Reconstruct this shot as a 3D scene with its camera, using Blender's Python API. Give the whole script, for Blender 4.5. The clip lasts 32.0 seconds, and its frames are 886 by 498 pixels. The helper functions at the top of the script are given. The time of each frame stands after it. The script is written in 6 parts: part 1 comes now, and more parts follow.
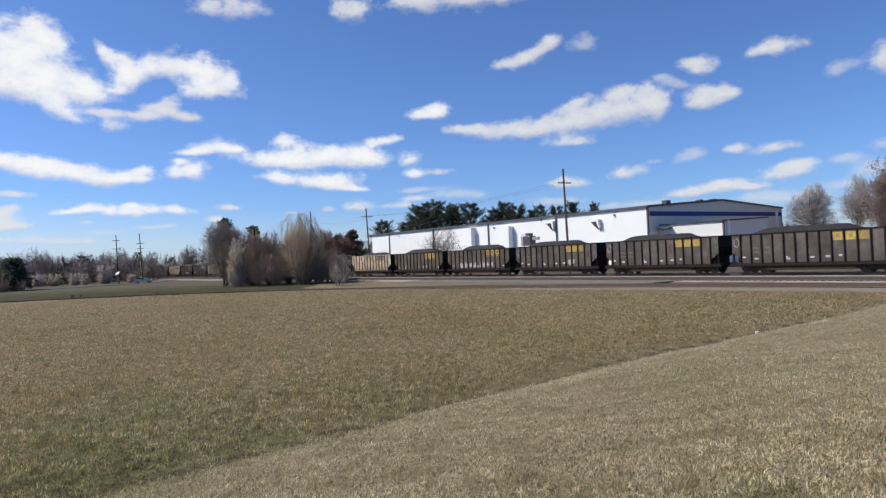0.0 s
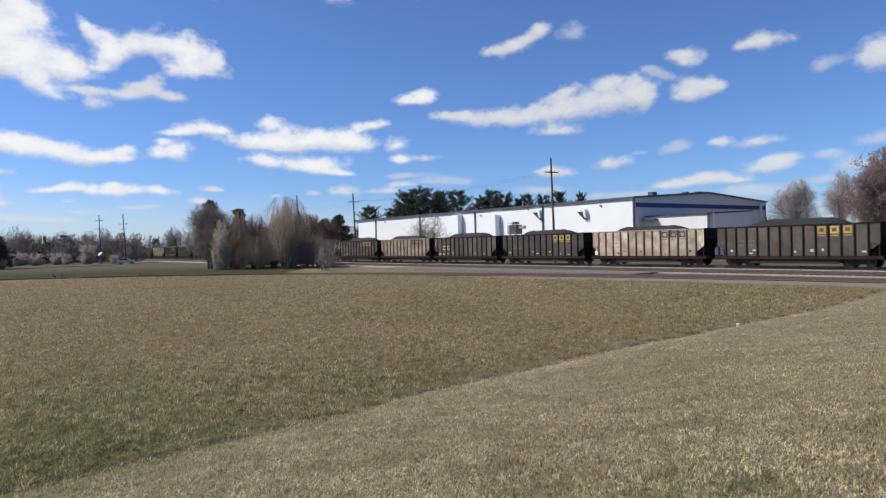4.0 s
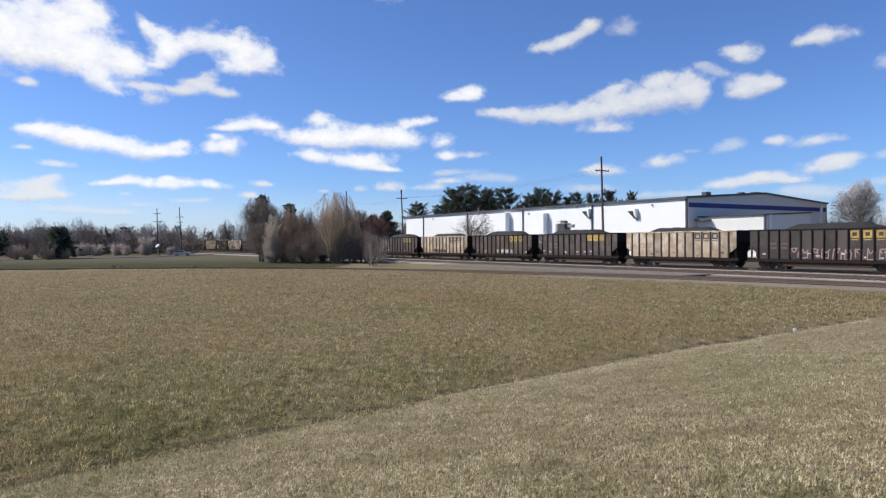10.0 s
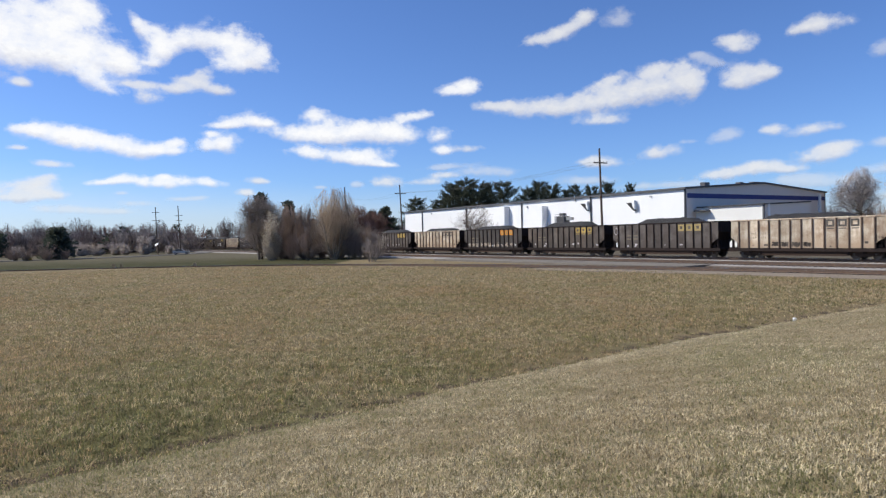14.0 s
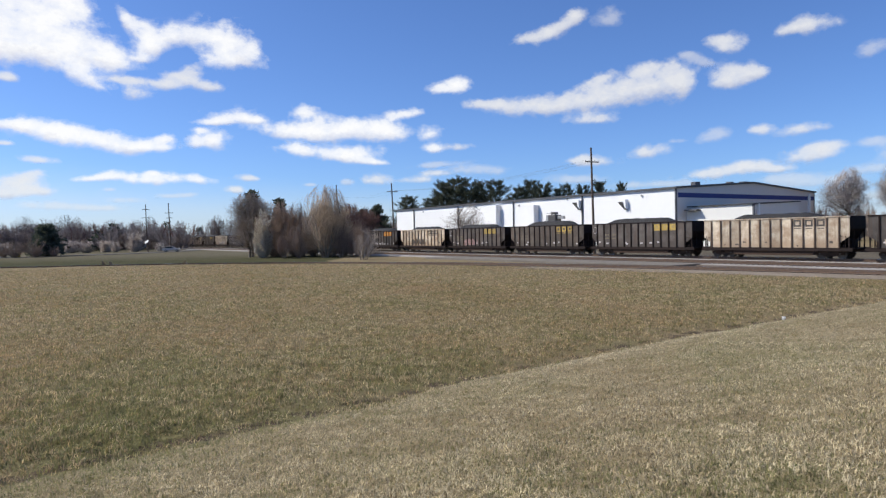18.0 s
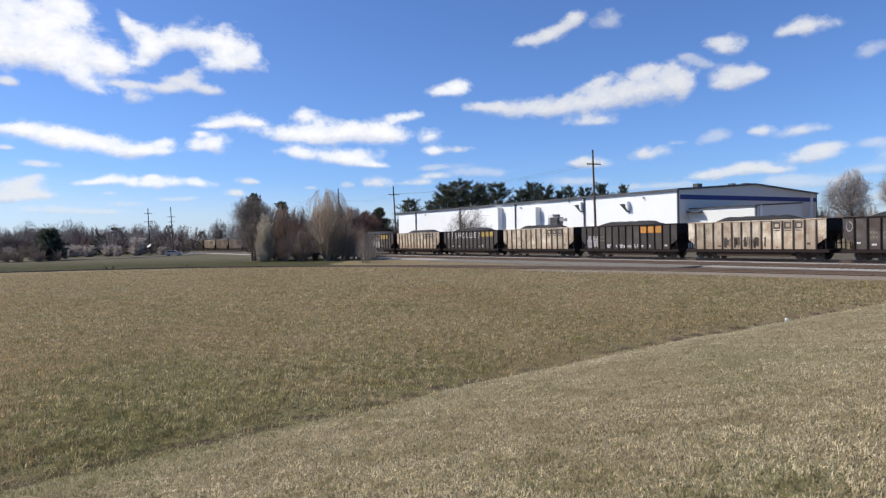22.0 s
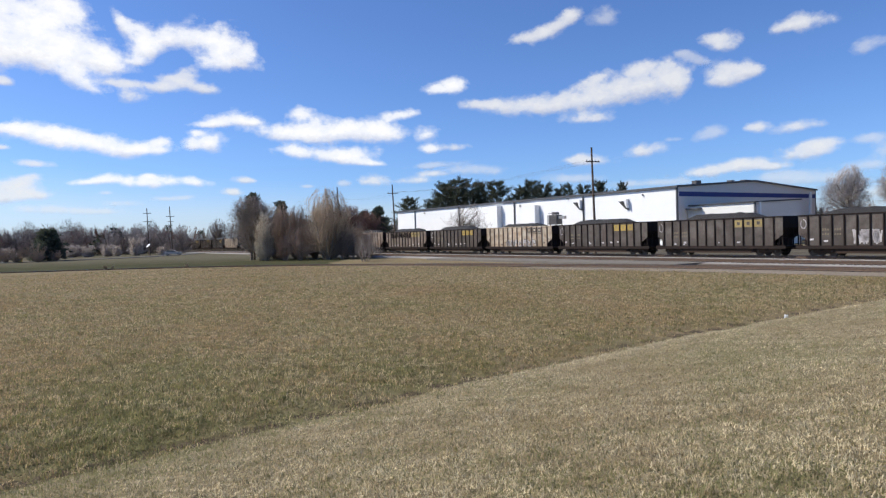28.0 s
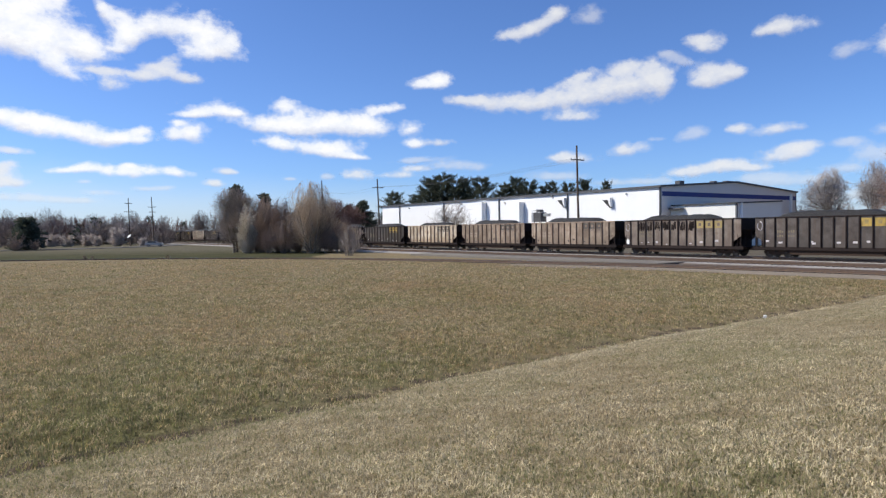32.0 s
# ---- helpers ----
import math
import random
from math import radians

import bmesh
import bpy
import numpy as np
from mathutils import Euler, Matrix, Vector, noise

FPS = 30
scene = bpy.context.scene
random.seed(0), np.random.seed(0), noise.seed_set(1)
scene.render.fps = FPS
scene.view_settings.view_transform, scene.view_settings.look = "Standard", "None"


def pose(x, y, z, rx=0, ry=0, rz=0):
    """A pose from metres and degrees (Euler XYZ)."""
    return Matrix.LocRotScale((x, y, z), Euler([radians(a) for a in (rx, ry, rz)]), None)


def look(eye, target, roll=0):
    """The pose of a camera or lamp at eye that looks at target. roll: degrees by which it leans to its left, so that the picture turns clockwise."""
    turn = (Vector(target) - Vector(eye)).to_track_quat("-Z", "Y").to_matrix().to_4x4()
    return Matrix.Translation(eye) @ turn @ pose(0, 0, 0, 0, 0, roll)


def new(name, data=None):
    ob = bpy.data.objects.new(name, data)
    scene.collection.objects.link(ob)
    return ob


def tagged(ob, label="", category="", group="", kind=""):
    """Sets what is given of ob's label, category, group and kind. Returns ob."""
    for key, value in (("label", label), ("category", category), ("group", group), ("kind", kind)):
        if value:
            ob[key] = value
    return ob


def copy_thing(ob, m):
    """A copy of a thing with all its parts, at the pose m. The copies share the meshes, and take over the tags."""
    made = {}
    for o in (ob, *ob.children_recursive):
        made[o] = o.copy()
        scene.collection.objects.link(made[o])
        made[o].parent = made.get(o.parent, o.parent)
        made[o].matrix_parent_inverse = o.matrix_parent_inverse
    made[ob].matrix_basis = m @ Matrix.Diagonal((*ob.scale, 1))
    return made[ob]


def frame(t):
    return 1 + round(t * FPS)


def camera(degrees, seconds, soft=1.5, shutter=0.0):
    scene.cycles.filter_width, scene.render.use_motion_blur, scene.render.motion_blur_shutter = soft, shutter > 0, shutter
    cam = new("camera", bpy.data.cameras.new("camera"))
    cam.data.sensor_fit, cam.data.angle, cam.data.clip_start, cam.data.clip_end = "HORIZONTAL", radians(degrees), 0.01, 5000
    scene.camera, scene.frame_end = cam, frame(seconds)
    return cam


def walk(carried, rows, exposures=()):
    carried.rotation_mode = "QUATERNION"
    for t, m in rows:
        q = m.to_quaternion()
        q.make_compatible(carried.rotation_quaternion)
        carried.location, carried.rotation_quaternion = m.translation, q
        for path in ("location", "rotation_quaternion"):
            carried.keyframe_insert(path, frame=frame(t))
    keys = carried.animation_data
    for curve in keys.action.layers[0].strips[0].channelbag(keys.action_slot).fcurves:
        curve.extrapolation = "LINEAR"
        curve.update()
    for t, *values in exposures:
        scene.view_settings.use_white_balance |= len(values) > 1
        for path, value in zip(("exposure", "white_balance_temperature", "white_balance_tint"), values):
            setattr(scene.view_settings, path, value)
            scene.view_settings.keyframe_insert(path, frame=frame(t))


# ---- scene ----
# The plan: the camera stands on a grass bank at the origin; y is ahead, x to the right, the field lies at z = 0.
EYE = (0.0, 0.0, 3.4)
HEADING = radians(33.52)            # the railway runs towards the far left
ALONG = Vector((-math.sin(HEADING), math.cos(HEADING), 0))   # down the line, away from the camera
ACROSS = Vector((math.cos(HEADING), math.sin(HEADING), 0))   # over the line, away from the camera
LINE_A, LINE_B = 63.53, 57.0                                 # distances of the two straight tracks
RAIL_A, RAIL_B, RAIL_C = 0.55, 0.45, 0.24                    # rail tops of these and of the spur


def rail_place(s, across, z=0.0):
    """A point s metres down the line and that far across it."""
    return ALONG * s + ACROSS * across + Vector((0, 0, z))


cam = camera(67.0, 32.0, soft=1.3)
PATH = [
    (0, 90.734, 2.532, -2.096),
    (0.5, 90.649, 2.345, -2.122),
    (1, 90.47, 1.707, -2.283),
    (1.5, 90.205, 1.344, -2.526),
    (2, 89.899, 1.022, -2.749),
    (2.5, 89.711, 1.09, -2.967),
    (3, 89.611, 1.276, -3.164),
    (3.5, 89.567, 1.403, -3.296),
    (5.5, 89.678, 1.349, -3.1),
    (6, 89.749, 1.51, -2.974),
    (6.5, 89.929, 1.699, -2.746),
    (7, 90.056, 1.904, -2.557),
    (7.5, 90.188, 1.806, -2.369),
    (8, 90.25, 1.631, -2.218),
    (8.5, 90.313, 0.941, -1.793),
    (9, 90.144, -0.017, -0.737),
    (9.5, 89.718, 0.409, 0.105),
    (10, 89.406, 0.422, 0.755),
    (10.5, 89.2, 0.767, 1.068),
    (11, 89.06, 1.084, 1.173),
    (11.5, 88.974, 1.037, 1.204),
    (12, 88.978, 0.982, 1.148),
    (12.5, 88.98, 0.968, 1.071),
    (13, 88.945, 1.073, 0.936),
    (13.5, 88.901, 1.182, 0.796),
    (14, 88.942, 1.31, 0.686),
    (14.5, 88.962, 1.047, 0.563),
    (16.5, 88.756, 0.939, 0.146),
    (17, 88.755, 0.973, 0.121),
    (17.5, 88.732, 0.89, 0.074),
    (18, 88.781, 1.1, -0.026),
    (18.5, 88.849, 1.288, -0.027),
    (19, 88.867, 1.205, -0.024),
    (19.5, 88.938, 1.231, -0.061),
    (20, 89.004, 1.358, -0.065),
    (20.5, 89.084, 1.187, -0.023),
    (21, 88.996, 1.064, 0.041),
    (21.5, 89.019, 1.214, 0.127),
    (22, 89.027, 1.319, 0.145),
    (22.5, 88.971, 1.371, 0.185),
    (23, 89.003, 1.369, 0.162),
    (23.5, 89.009, 1.371, 0.141),
    (24, 89.054, 1.441, 0.076),
    (24.5, 89.036, 1.272, 0.05),
    (25, 88.955, 1.079, -0.021),
    (25.5, 88.93, 1.227, -0.1),
    (27.5, 88.946, 1.567, 0.166),
    (28, 88.876, 1.621, 0.079),
    (28.5, 88.881, 1.537, 0.005),
    (29, 88.823, 1.193, -0.214),
    (29.5, 88.78, 1.029, -0.464),
    (30, 88.667, 0.981, -0.687),
    (30.5, 88.582, 1.167, -0.843),
    (31, 88.591, 0.956, -0.97),
    (31.5, 88.52, 0.783, -1.128),
    (32, 88.473, 0.652, -1.258),]
walk(cam, [(t, pose(*EYE, rx, ry, rz)) for t, rx, ry, rz in PATH], exposures=[(0.0, 0.03), (3.0, -0.02), (6.0, 0.09), (9.0, 0.12), (12.0, 0.12), (20.0, 0.14), (32.0, 0.17)])

# ---- light ----
SUN_WAY = Vector((-0.707, 0.072, 0.70)).normalized()
world = bpy.data.worlds.new("sky")
scene.world = world
world.use_nodes = True
wn = world.node_tree.nodes
sky = wn.new("ShaderNodeTexSky")
sky.sky_type = "NISHITA"
sky.sun_disc = False
sky.sun_elevation = math.asin(SUN_WAY.z)
sky.sun_rotation = math.atan2(SUN_WAY.x, SUN_WAY.y)
sky.altitude = 1500
sky.air_density, sky.dust_density, sky.ozone_density = 1.0, 1.6, 5.0
tint = wn.new("ShaderNodeMix")
tint.data_type, tint.blend_type = "RGBA", "MULTIPLY"
tint.inputs[0].default_value = 1.0
tint.inputs[7].default_value = (0.79, 0.95, 1.24, 1)
world.node_tree.links.new(sky.outputs[0], tint.inputs[6])
world.node_tree.links.new(tint.outputs[2], wn["Background"].inputs[0])
wn["Background"].inputs[1].default_value = 0.112
sun = new("sun", bpy.data.lights.new("sun", "SUN"))
sun.data.energy, sun.data.angle, sun.data.color = 5.0, radians(0.53), (1.0, 0.94, 0.84)
sun.matrix_world = look(SUN_WAY * 100, (0, 0, 0))


# ---- materials ----
class Mat:
    """A node material with a few short cuts."""

    def __init__(self, name, rough=0.8, metal=0.0, spec=0.3):
        self.m = bpy.data.materials.new(name)
        self.m.use_nodes = True
        self.t = self.m.node_tree
        self.b = self.t.nodes["Principled BSDF"]
        self.b.inputs["Roughness"].default_value = rough
        self.b.inputs["Metallic"].default_value = metal
        self.b.inputs["Specular IOR Level"].default_value = spec

    def n(self, kind, **inputs):
        nd = self.t.nodes.new(kind)
        for k, v in inputs.items():
            self.put(nd.inputs[k.replace("_", " ")], v)
        return nd

    def put(self, socket, v):
        if isinstance(v, bpy.types.NodeSocket):
            self.t.links.new(v, socket)
        elif isinstance(v, tuple) and len(v) == 3 and socket.type == "RGBA":
            socket.default_value = (*v, 1)
        else:
            socket.default_value = v

    def coords(self, scale=(1, 1, 1), world_space=False):
        src = self.n("ShaderNodeNewGeometry").outputs["Position"] if world_space else self.n("ShaderNodeTexCoord").outputs["Object"]
        mp = self.n("ShaderNodeMapping", Vector=src)
        mp.inputs["Scale"].default_value = scale
        return mp.outputs[0]

    def noise(self, scale, detail=4.0, rough=0.6, co=None):
        return self.n("ShaderNodeTexNoise", Vector=co or self.coords(), Scale=scale, Detail=detail, Roughness=rough).outputs["Fac"]

    def ramp(self, fac, *stops):
        r = self.n("ShaderNodeValToRGB", Fac=fac)
        e = r.color_ramp.elements
        while len(e) < len(stops):
            e.new(0.5)
        for el, (p, c) in zip(e, stops):
            el.position = p
            el.color = (*c, 1) if isinstance(c, tuple) else (c, c, c, 1)
        return r.outputs[0]

    def mix(self, fac, a, b, mode="MIX"):
        x = self.t.nodes.new("ShaderNodeMix")
        x.data_type, x.blend_type = "RGBA", mode
        self.put(x.inputs[0], fac)
        self.put(x.inputs[6], a)
        self.put(x.inputs[7], b)
        return x.outputs[2]

    def math(self, op, a, b=0.0, clamp=False):
        x = self.t.nodes.new("ShaderNodeMath")
        x.operation, x.use_clamp = op, clamp
        self.put(x.inputs[0], a)
        self.put(x.inputs[1], b)
        return x.outputs[0]

    def colour(self, c):
        self.put(self.b.inputs["Base Color"], c)
        return self

    def bump(self, height, strength=0.3, dist=0.02):
        bp = self.n("ShaderNodeBump", Height=height, Strength=strength, Distance=dist)
        self.put(self.b.inputs["Normal"], bp.outputs[0])
        return self


def worn(name, base, dirt, rough=0.7, metal=0.0, scale=2.0, amount=0.5, vary=0.15, spec=0.3):
    """Paint or metal with stains at two scales, a little different on each object."""
    k = Mat(name, rough, metal, spec)
    co = k.coords()
    big, fine = k.noise(scale, 5, 0.65, co), k.noise(scale * 11, 3, 0.6, co)
    f = k.math("MULTIPLY", k.ramp(k.math("ADD", k.math("MULTIPLY", big, 0.75), k.math("MULTIPLY", fine, 0.25)), (0.38, 0.0), (0.68, 1.0)), amount)
    c = k.mix(f, base, dirt)
    rnd = k.n("ShaderNodeObjectInfo").outputs["Random"]
    v = k.n("ShaderNodeMapRange", Value=rnd, To_Min=1 - vary, To_Max=1 + vary).outputs[0]
    c = k.mix(1.0, c, k.n("ShaderNodeCombineColor", Red=v, Green=v, Blue=v).outputs[0], "MULTIPLY")
    k.colour(c).bump(fine, 0.15, 0.01)
    return k.m


def car_paint(name, base, dirt, rust, streak, grime=0.45):
    """Weathered hopper paint: broad grime, rain streaks, rust blooms and dust near the sill."""
    k = Mat(name, 0.62, 0.0, 0.35)
    obj = k.n("ShaderNodeTexCoord").outputs["Object"]
    rnd = k.n("ShaderNodeObjectInfo").outputs["Random"]
    shift = k.n("ShaderNodeVectorMath", Vector=obj)
    shift.operation = "ADD"
    k.put(shift.inputs[1], k.n("ShaderNodeCombineXYZ", X=k.math("MULTIPLY", rnd, 97.0), Y=0.0, Z=k.math("MULTIPLY", rnd, 31.0)).outputs[0])
    co = shift.outputs[0]
    mp = k.n("ShaderNodeMapping", Vector=co)
    mp.inputs["Scale"].default_value = (2.0, 1.0, 0.22)
    streaks = k.noise(1.6, 4, 0.7, mp.outputs[0])
    broad = k.noise(0.75, 5, 0.68, co)
    fine = k.noise(7.0, 4, 0.7, co)
    c = k.mix(k.ramp(broad, (0.38, 0.0), (0.62, 1.0)), base, dirt)
    c = k.mix(k.math("MULTIPLY", k.ramp(streaks, (0.45, 0.0), (0.72, 1.0)), streak), c, rust)
    z = k.n("ShaderNodeSeparateXYZ", Vector=obj).outputs["Z"]
    low = k.n("ShaderNodeMapRange", Value=k.math("ADD", z, k.math("MULTIPLY", fine, 0.9)), From_Min=2.45, From_Max=1.75).outputs[0]
    c = k.mix(k.math("MULTIPLY", low, grime), c, dirt)
    c = k.mix(k.math("MULTIPLY", k.ramp(fine, (0.55, 0.0), (0.75, 1.0)), 0.35), c, rust)
    v = k.n("ShaderNodeMapRange", Value=rnd, To_Min=0.74, To_Max=1.2).outputs[0]
    c = k.mix(1.0, c, k.n("ShaderNodeCombineColor", Red=v, Green=v, Blue=v).outputs[0], "MULTIPLY")
    k.colour(c).bump(broad, 0.25, 0.05)
    return k.m


GREY_PAINT = car_paint("grey_car_paint", (0.125, 0.108, 0.094), (0.06, 0.047, 0.04), (0.085, 0.055, 0.038), 0.65, 0.7)
DARK_PAINT = car_paint("dark_car_paint", (0.075, 0.068, 0.06), (0.045, 0.039, 0.034), (0.075, 0.044, 0.029), 0.6, 0.6)
BROWN_PAINT = car_paint("brown_car_paint", (0.115, 0.095, 0.076), (0.06, 0.049, 0.04), (0.10, 0.055, 0.032), 0.6, 0.6)
CREAM_PAINT = car_paint("cream_car_paint", (0.61, 0.53, 0.405), (0.33, 0.24, 0.16), (0.20, 0.11, 0.06), 0.5, 0.8)
UMBER_PAINT = car_paint("umber_car_paint", (0.25, 0.205, 0.165), (0.13, 0.10, 0.08), (0.12, 0.07, 0.045), 0.6, 0.6)
TAN_PAINT = car_paint("tan_car_paint", (0.37, 0.29, 0.215), (0.21, 0.155, 0.11), (0.16, 0.085, 0.05), 0.6, 0.7)
RUST_STAKE = worn("rusty_stake", (0.13, 0.09, 0.065), (0.08, 0.052, 0.038), 0.8, 0.0, 2.0)
BLACK_STEEL = worn("black_steel", (0.021, 0.0155, 0.014), (0.045, 0.029, 0.023), 0.85, 0.0, 1.5, 0.5, 0.15, 0.15)
RUSTY_STEEL = worn("rusty_steel", (0.055, 0.036, 0.026), (0.035, 0.025, 0.02), 0.85, 0.0, 2.0, 0.5, 0.15, 0.15)
WHEEL_STEEL = worn("wheel_steel", (0.10, 0.085, 0.07), (0.05, 0.04, 0.03), 0.55, 0.4, 3.0)
RAIL_STEEL = worn("rail_steel", (0.16, 0.11, 0.08), (0.09, 0.06, 0.045), 0.6, 0.3, 3.0)
RAIL_SHINE = worn("rail_head", (0.55, 0.53, 0.50), (0.4, 0.37, 0.33), 0.25, 0.9, 2.0)
YELLOW_PAINT = worn("yellow_lettering", (0.52, 0.35, 0.075), (0.17, 0.125, 0.06), 0.6, 0.0, 2.2, 0.85, 0.2)
ORANGE_PAINT = worn("orange_lettering", (0.62, 0.24, 0.03), (0.36, 0.15, 0.04), 0.6, 0.0, 3.0, 0.6, 0.1)
FAINT_PAINT = worn("faint_lettering", (0.20, 0.165, 0.10), (0.13, 0.11, 0.085), 0.7, 0.0, 5.0, 0.9, 0.15)
FAINT_INK = worn("faint_ink", (0.34, 0.275, 0.205), (0.42, 0.35, 0.27), 0.7, 0.0, 5.0, 0.9, 0.15)
FADED_PAINT = worn("faded_lettering", (0.36, 0.27, 0.10), (0.22, 0.17, 0.09), 0.7, 0.0, 4.0, 0.9, 0.15)
INK_PAINT = worn("dark_lettering", (0.06, 0.055, 0.05), (0.14, 0.12, 0.10), 0.6, 0.0, 4.0, 0.7)
CHALK_PAINT = worn("pale_spray_paint", (0.62, 0.58, 0.57), (0.29, 0.265, 0.265), 0.7, 0.0, 6.0, 0.8, 0.1)
PINK_PAINT = worn("pink_spray_paint", (0.46, 0.29, 0.27), (0.24, 0.17, 0.16), 0.7, 0.0, 6.0, 0.8, 0.1)
BLUE_SPRAY = worn("blue_spray_paint", (0.30, 0.34, 0.48), (0.40, 0.36, 0.34), 0.7, 0.0, 6.0, 0.8, 0.1)
WHITE_WALL = worn("white_metal_wall", (0.86, 0.86, 0.84), (0.79, 0.79, 0.77), 0.45, 0.0, 0.25, 0.5, 0.01)
ANNEX_WALL = worn("dusty_white_wall", (0.76, 0.75, 0.70), (0.67, 0.66, 0.61), 0.5, 0.0, 0.3, 0.6, 0.01)
GREY_WALL = worn("grey_metal_wall", (0.74, 0.67, 0.595), (0.67, 0.605, 0.54), 0.5, 0.0, 0.25, 0.5, 0.01)
ROOF_METAL = worn("roof_metal", (0.22, 0.22, 0.215), (0.17, 0.165, 0.16), 0.6, 0.0, 0.3, 0.6, 0.02)
ROOF_DARK = worn("dark_roof_sheet", (0.085, 0.085, 0.088), (0.065, 0.065, 0.066), 0.95, 0.0, 0.4, 0.5, 0.02, 0.05)
TRIM_DARK = worn("dark_trim", (0.10, 0.10, 0.105), (0.07, 0.07, 0.07), 0.5, 0.0, 1.0)
BLUE_BAND = worn("blue_band", (0.035, 0.05, 0.20), (0.05, 0.06, 0.17), 0.5, 0.0, 0.5, 0.5, 0.02)
HOOD_DARK = worn("dark_hood_metal", (0.14, 0.135, 0.13), (0.07, 0.065, 0.06), 0.6, 0.2, 1.5)
HOOD_METAL = worn("galvanised_hood", (0.42, 0.42, 0.41), (0.28, 0.27, 0.25), 0.5, 0.5, 1.5)
POLE_WOOD = worn("weathered_pole_wood", (0.105, 0.075, 0.055), (0.06, 0.045, 0.035), 0.9, 0.0, 3.0)
TIE_WOOD = worn("tie_wood", (0.075, 0.055, 0.045), (0.13, 0.11, 0.095), 0.95, 0.0, 4.0)
CABLE = worn("cable", (0.05, 0.05, 0.05), (0.03, 0.03, 0.03), 0.6)
PLASTIC_WHITE = worn("white_plastic", (0.78, 0.77, 0.74), (0.62, 0.6, 0.55), 0.5, 0.0, 8.0)
ASPHALT = worn("pale_asphalt", (0.17, 0.165, 0.155), (0.12, 0.115, 0.11), 1.0, 0.0, 0.8, 0.5, 0.15, 0.04)
YELLOW_STEEL = worn("yellow_enamel", (0.55, 0.42, 0.12), (0.4, 0.32, 0.12), 0.5)
CAR_SILVER = worn("silver_car_paint", (0.50, 0.455, 0.40), (0.42, 0.385, 0.34), 0.45, 0.0, 1.0, 0.3, 0.02)
CAR_GLASS = worn("dark_car_glass", (0.02, 0.024, 0.03), (0.03, 0.03, 0.035), 0.08, 0.0, 1.0, 0.2, 0.02, 0.6)
RUBBER = worn("rubber", (0.025, 0.025, 0.025), (0.05, 0.045, 0.04), 0.85)


def coal_material():
    k = Mat("coal", 0.7, 0.0, 0.25)
    co = k.coords()
    a, b = k.noise(6.0, 6, 0.75, co), k.noise(1.2, 3, 0.6, co)
    k.colour(k.mix(b, (0.018, 0.0175, 0.017), (0.042, 0.040, 0.038))).bump(a, 0.9, 0.12)
    return k.m


def gravel_material(name, light, dark):
    k = Mat(name, 0.95, 0.0, 0.2)
    co = k.coords()
    v = k.n("ShaderNodeTexVoronoi", Vector=co, Scale=16.0)
    big = k.noise(0.35, 4, 0.65, co)
    c = k.mix(v.outputs["Color"], light, dark)
    c = k.mix(0.55, c, k.mix(k.ramp(big, (0.35, 0.0), (0.65, 1.0)), light, dark))
    k.colour(c).bump(v.outputs["Distance"], 0.8, 0.04)
    return k.m


COAL = coal_material()
BALLAST = gravel_material("grey_ballast", (0.36, 0.335, 0.31), (0.21, 0.19, 0.17))
GRAVEL = gravel_material("dusty_gravel", (0.215, 0.195, 0.165), (0.145, 0.13, 0.11))
PALE_DIRT = gravel_material("pale_dirt", (0.27, 0.225, 0.172), (0.185, 0.15, 0.11))
BROWN_BALLAST = gravel_material("brown_ballast", (0.20, 0.165, 0.14), (0.12, 0.098, 0.082))


def swale_damp(k):
    """Rises from the dry far meadow to the damp foot of the bank."""
    xyz = k.n("ShaderNodeSeparateXYZ", Vector=k.n("ShaderNodeNewGeometry").outputs["Position"])
    w = k.math("ADD", k.math("SUBTRACT", k.math("MULTIPLY", xyz.outputs["X"], 0.63), k.math("MULTIPLY", xyz.outputs["Y"], 0.777)), 11.6)
    damp = k.n("ShaderNodeMapRange", Value=w, From_Min=-26.0, From_Max=0.0).outputs[0]
    return k.math("MULTIPLY", damp, k.n("ShaderNodeMapRange", Value=xyz.outputs["Y"], From_Min=15.0, From_Max=27.0, To_Min=1.0, To_Max=0.25).outputs[0])


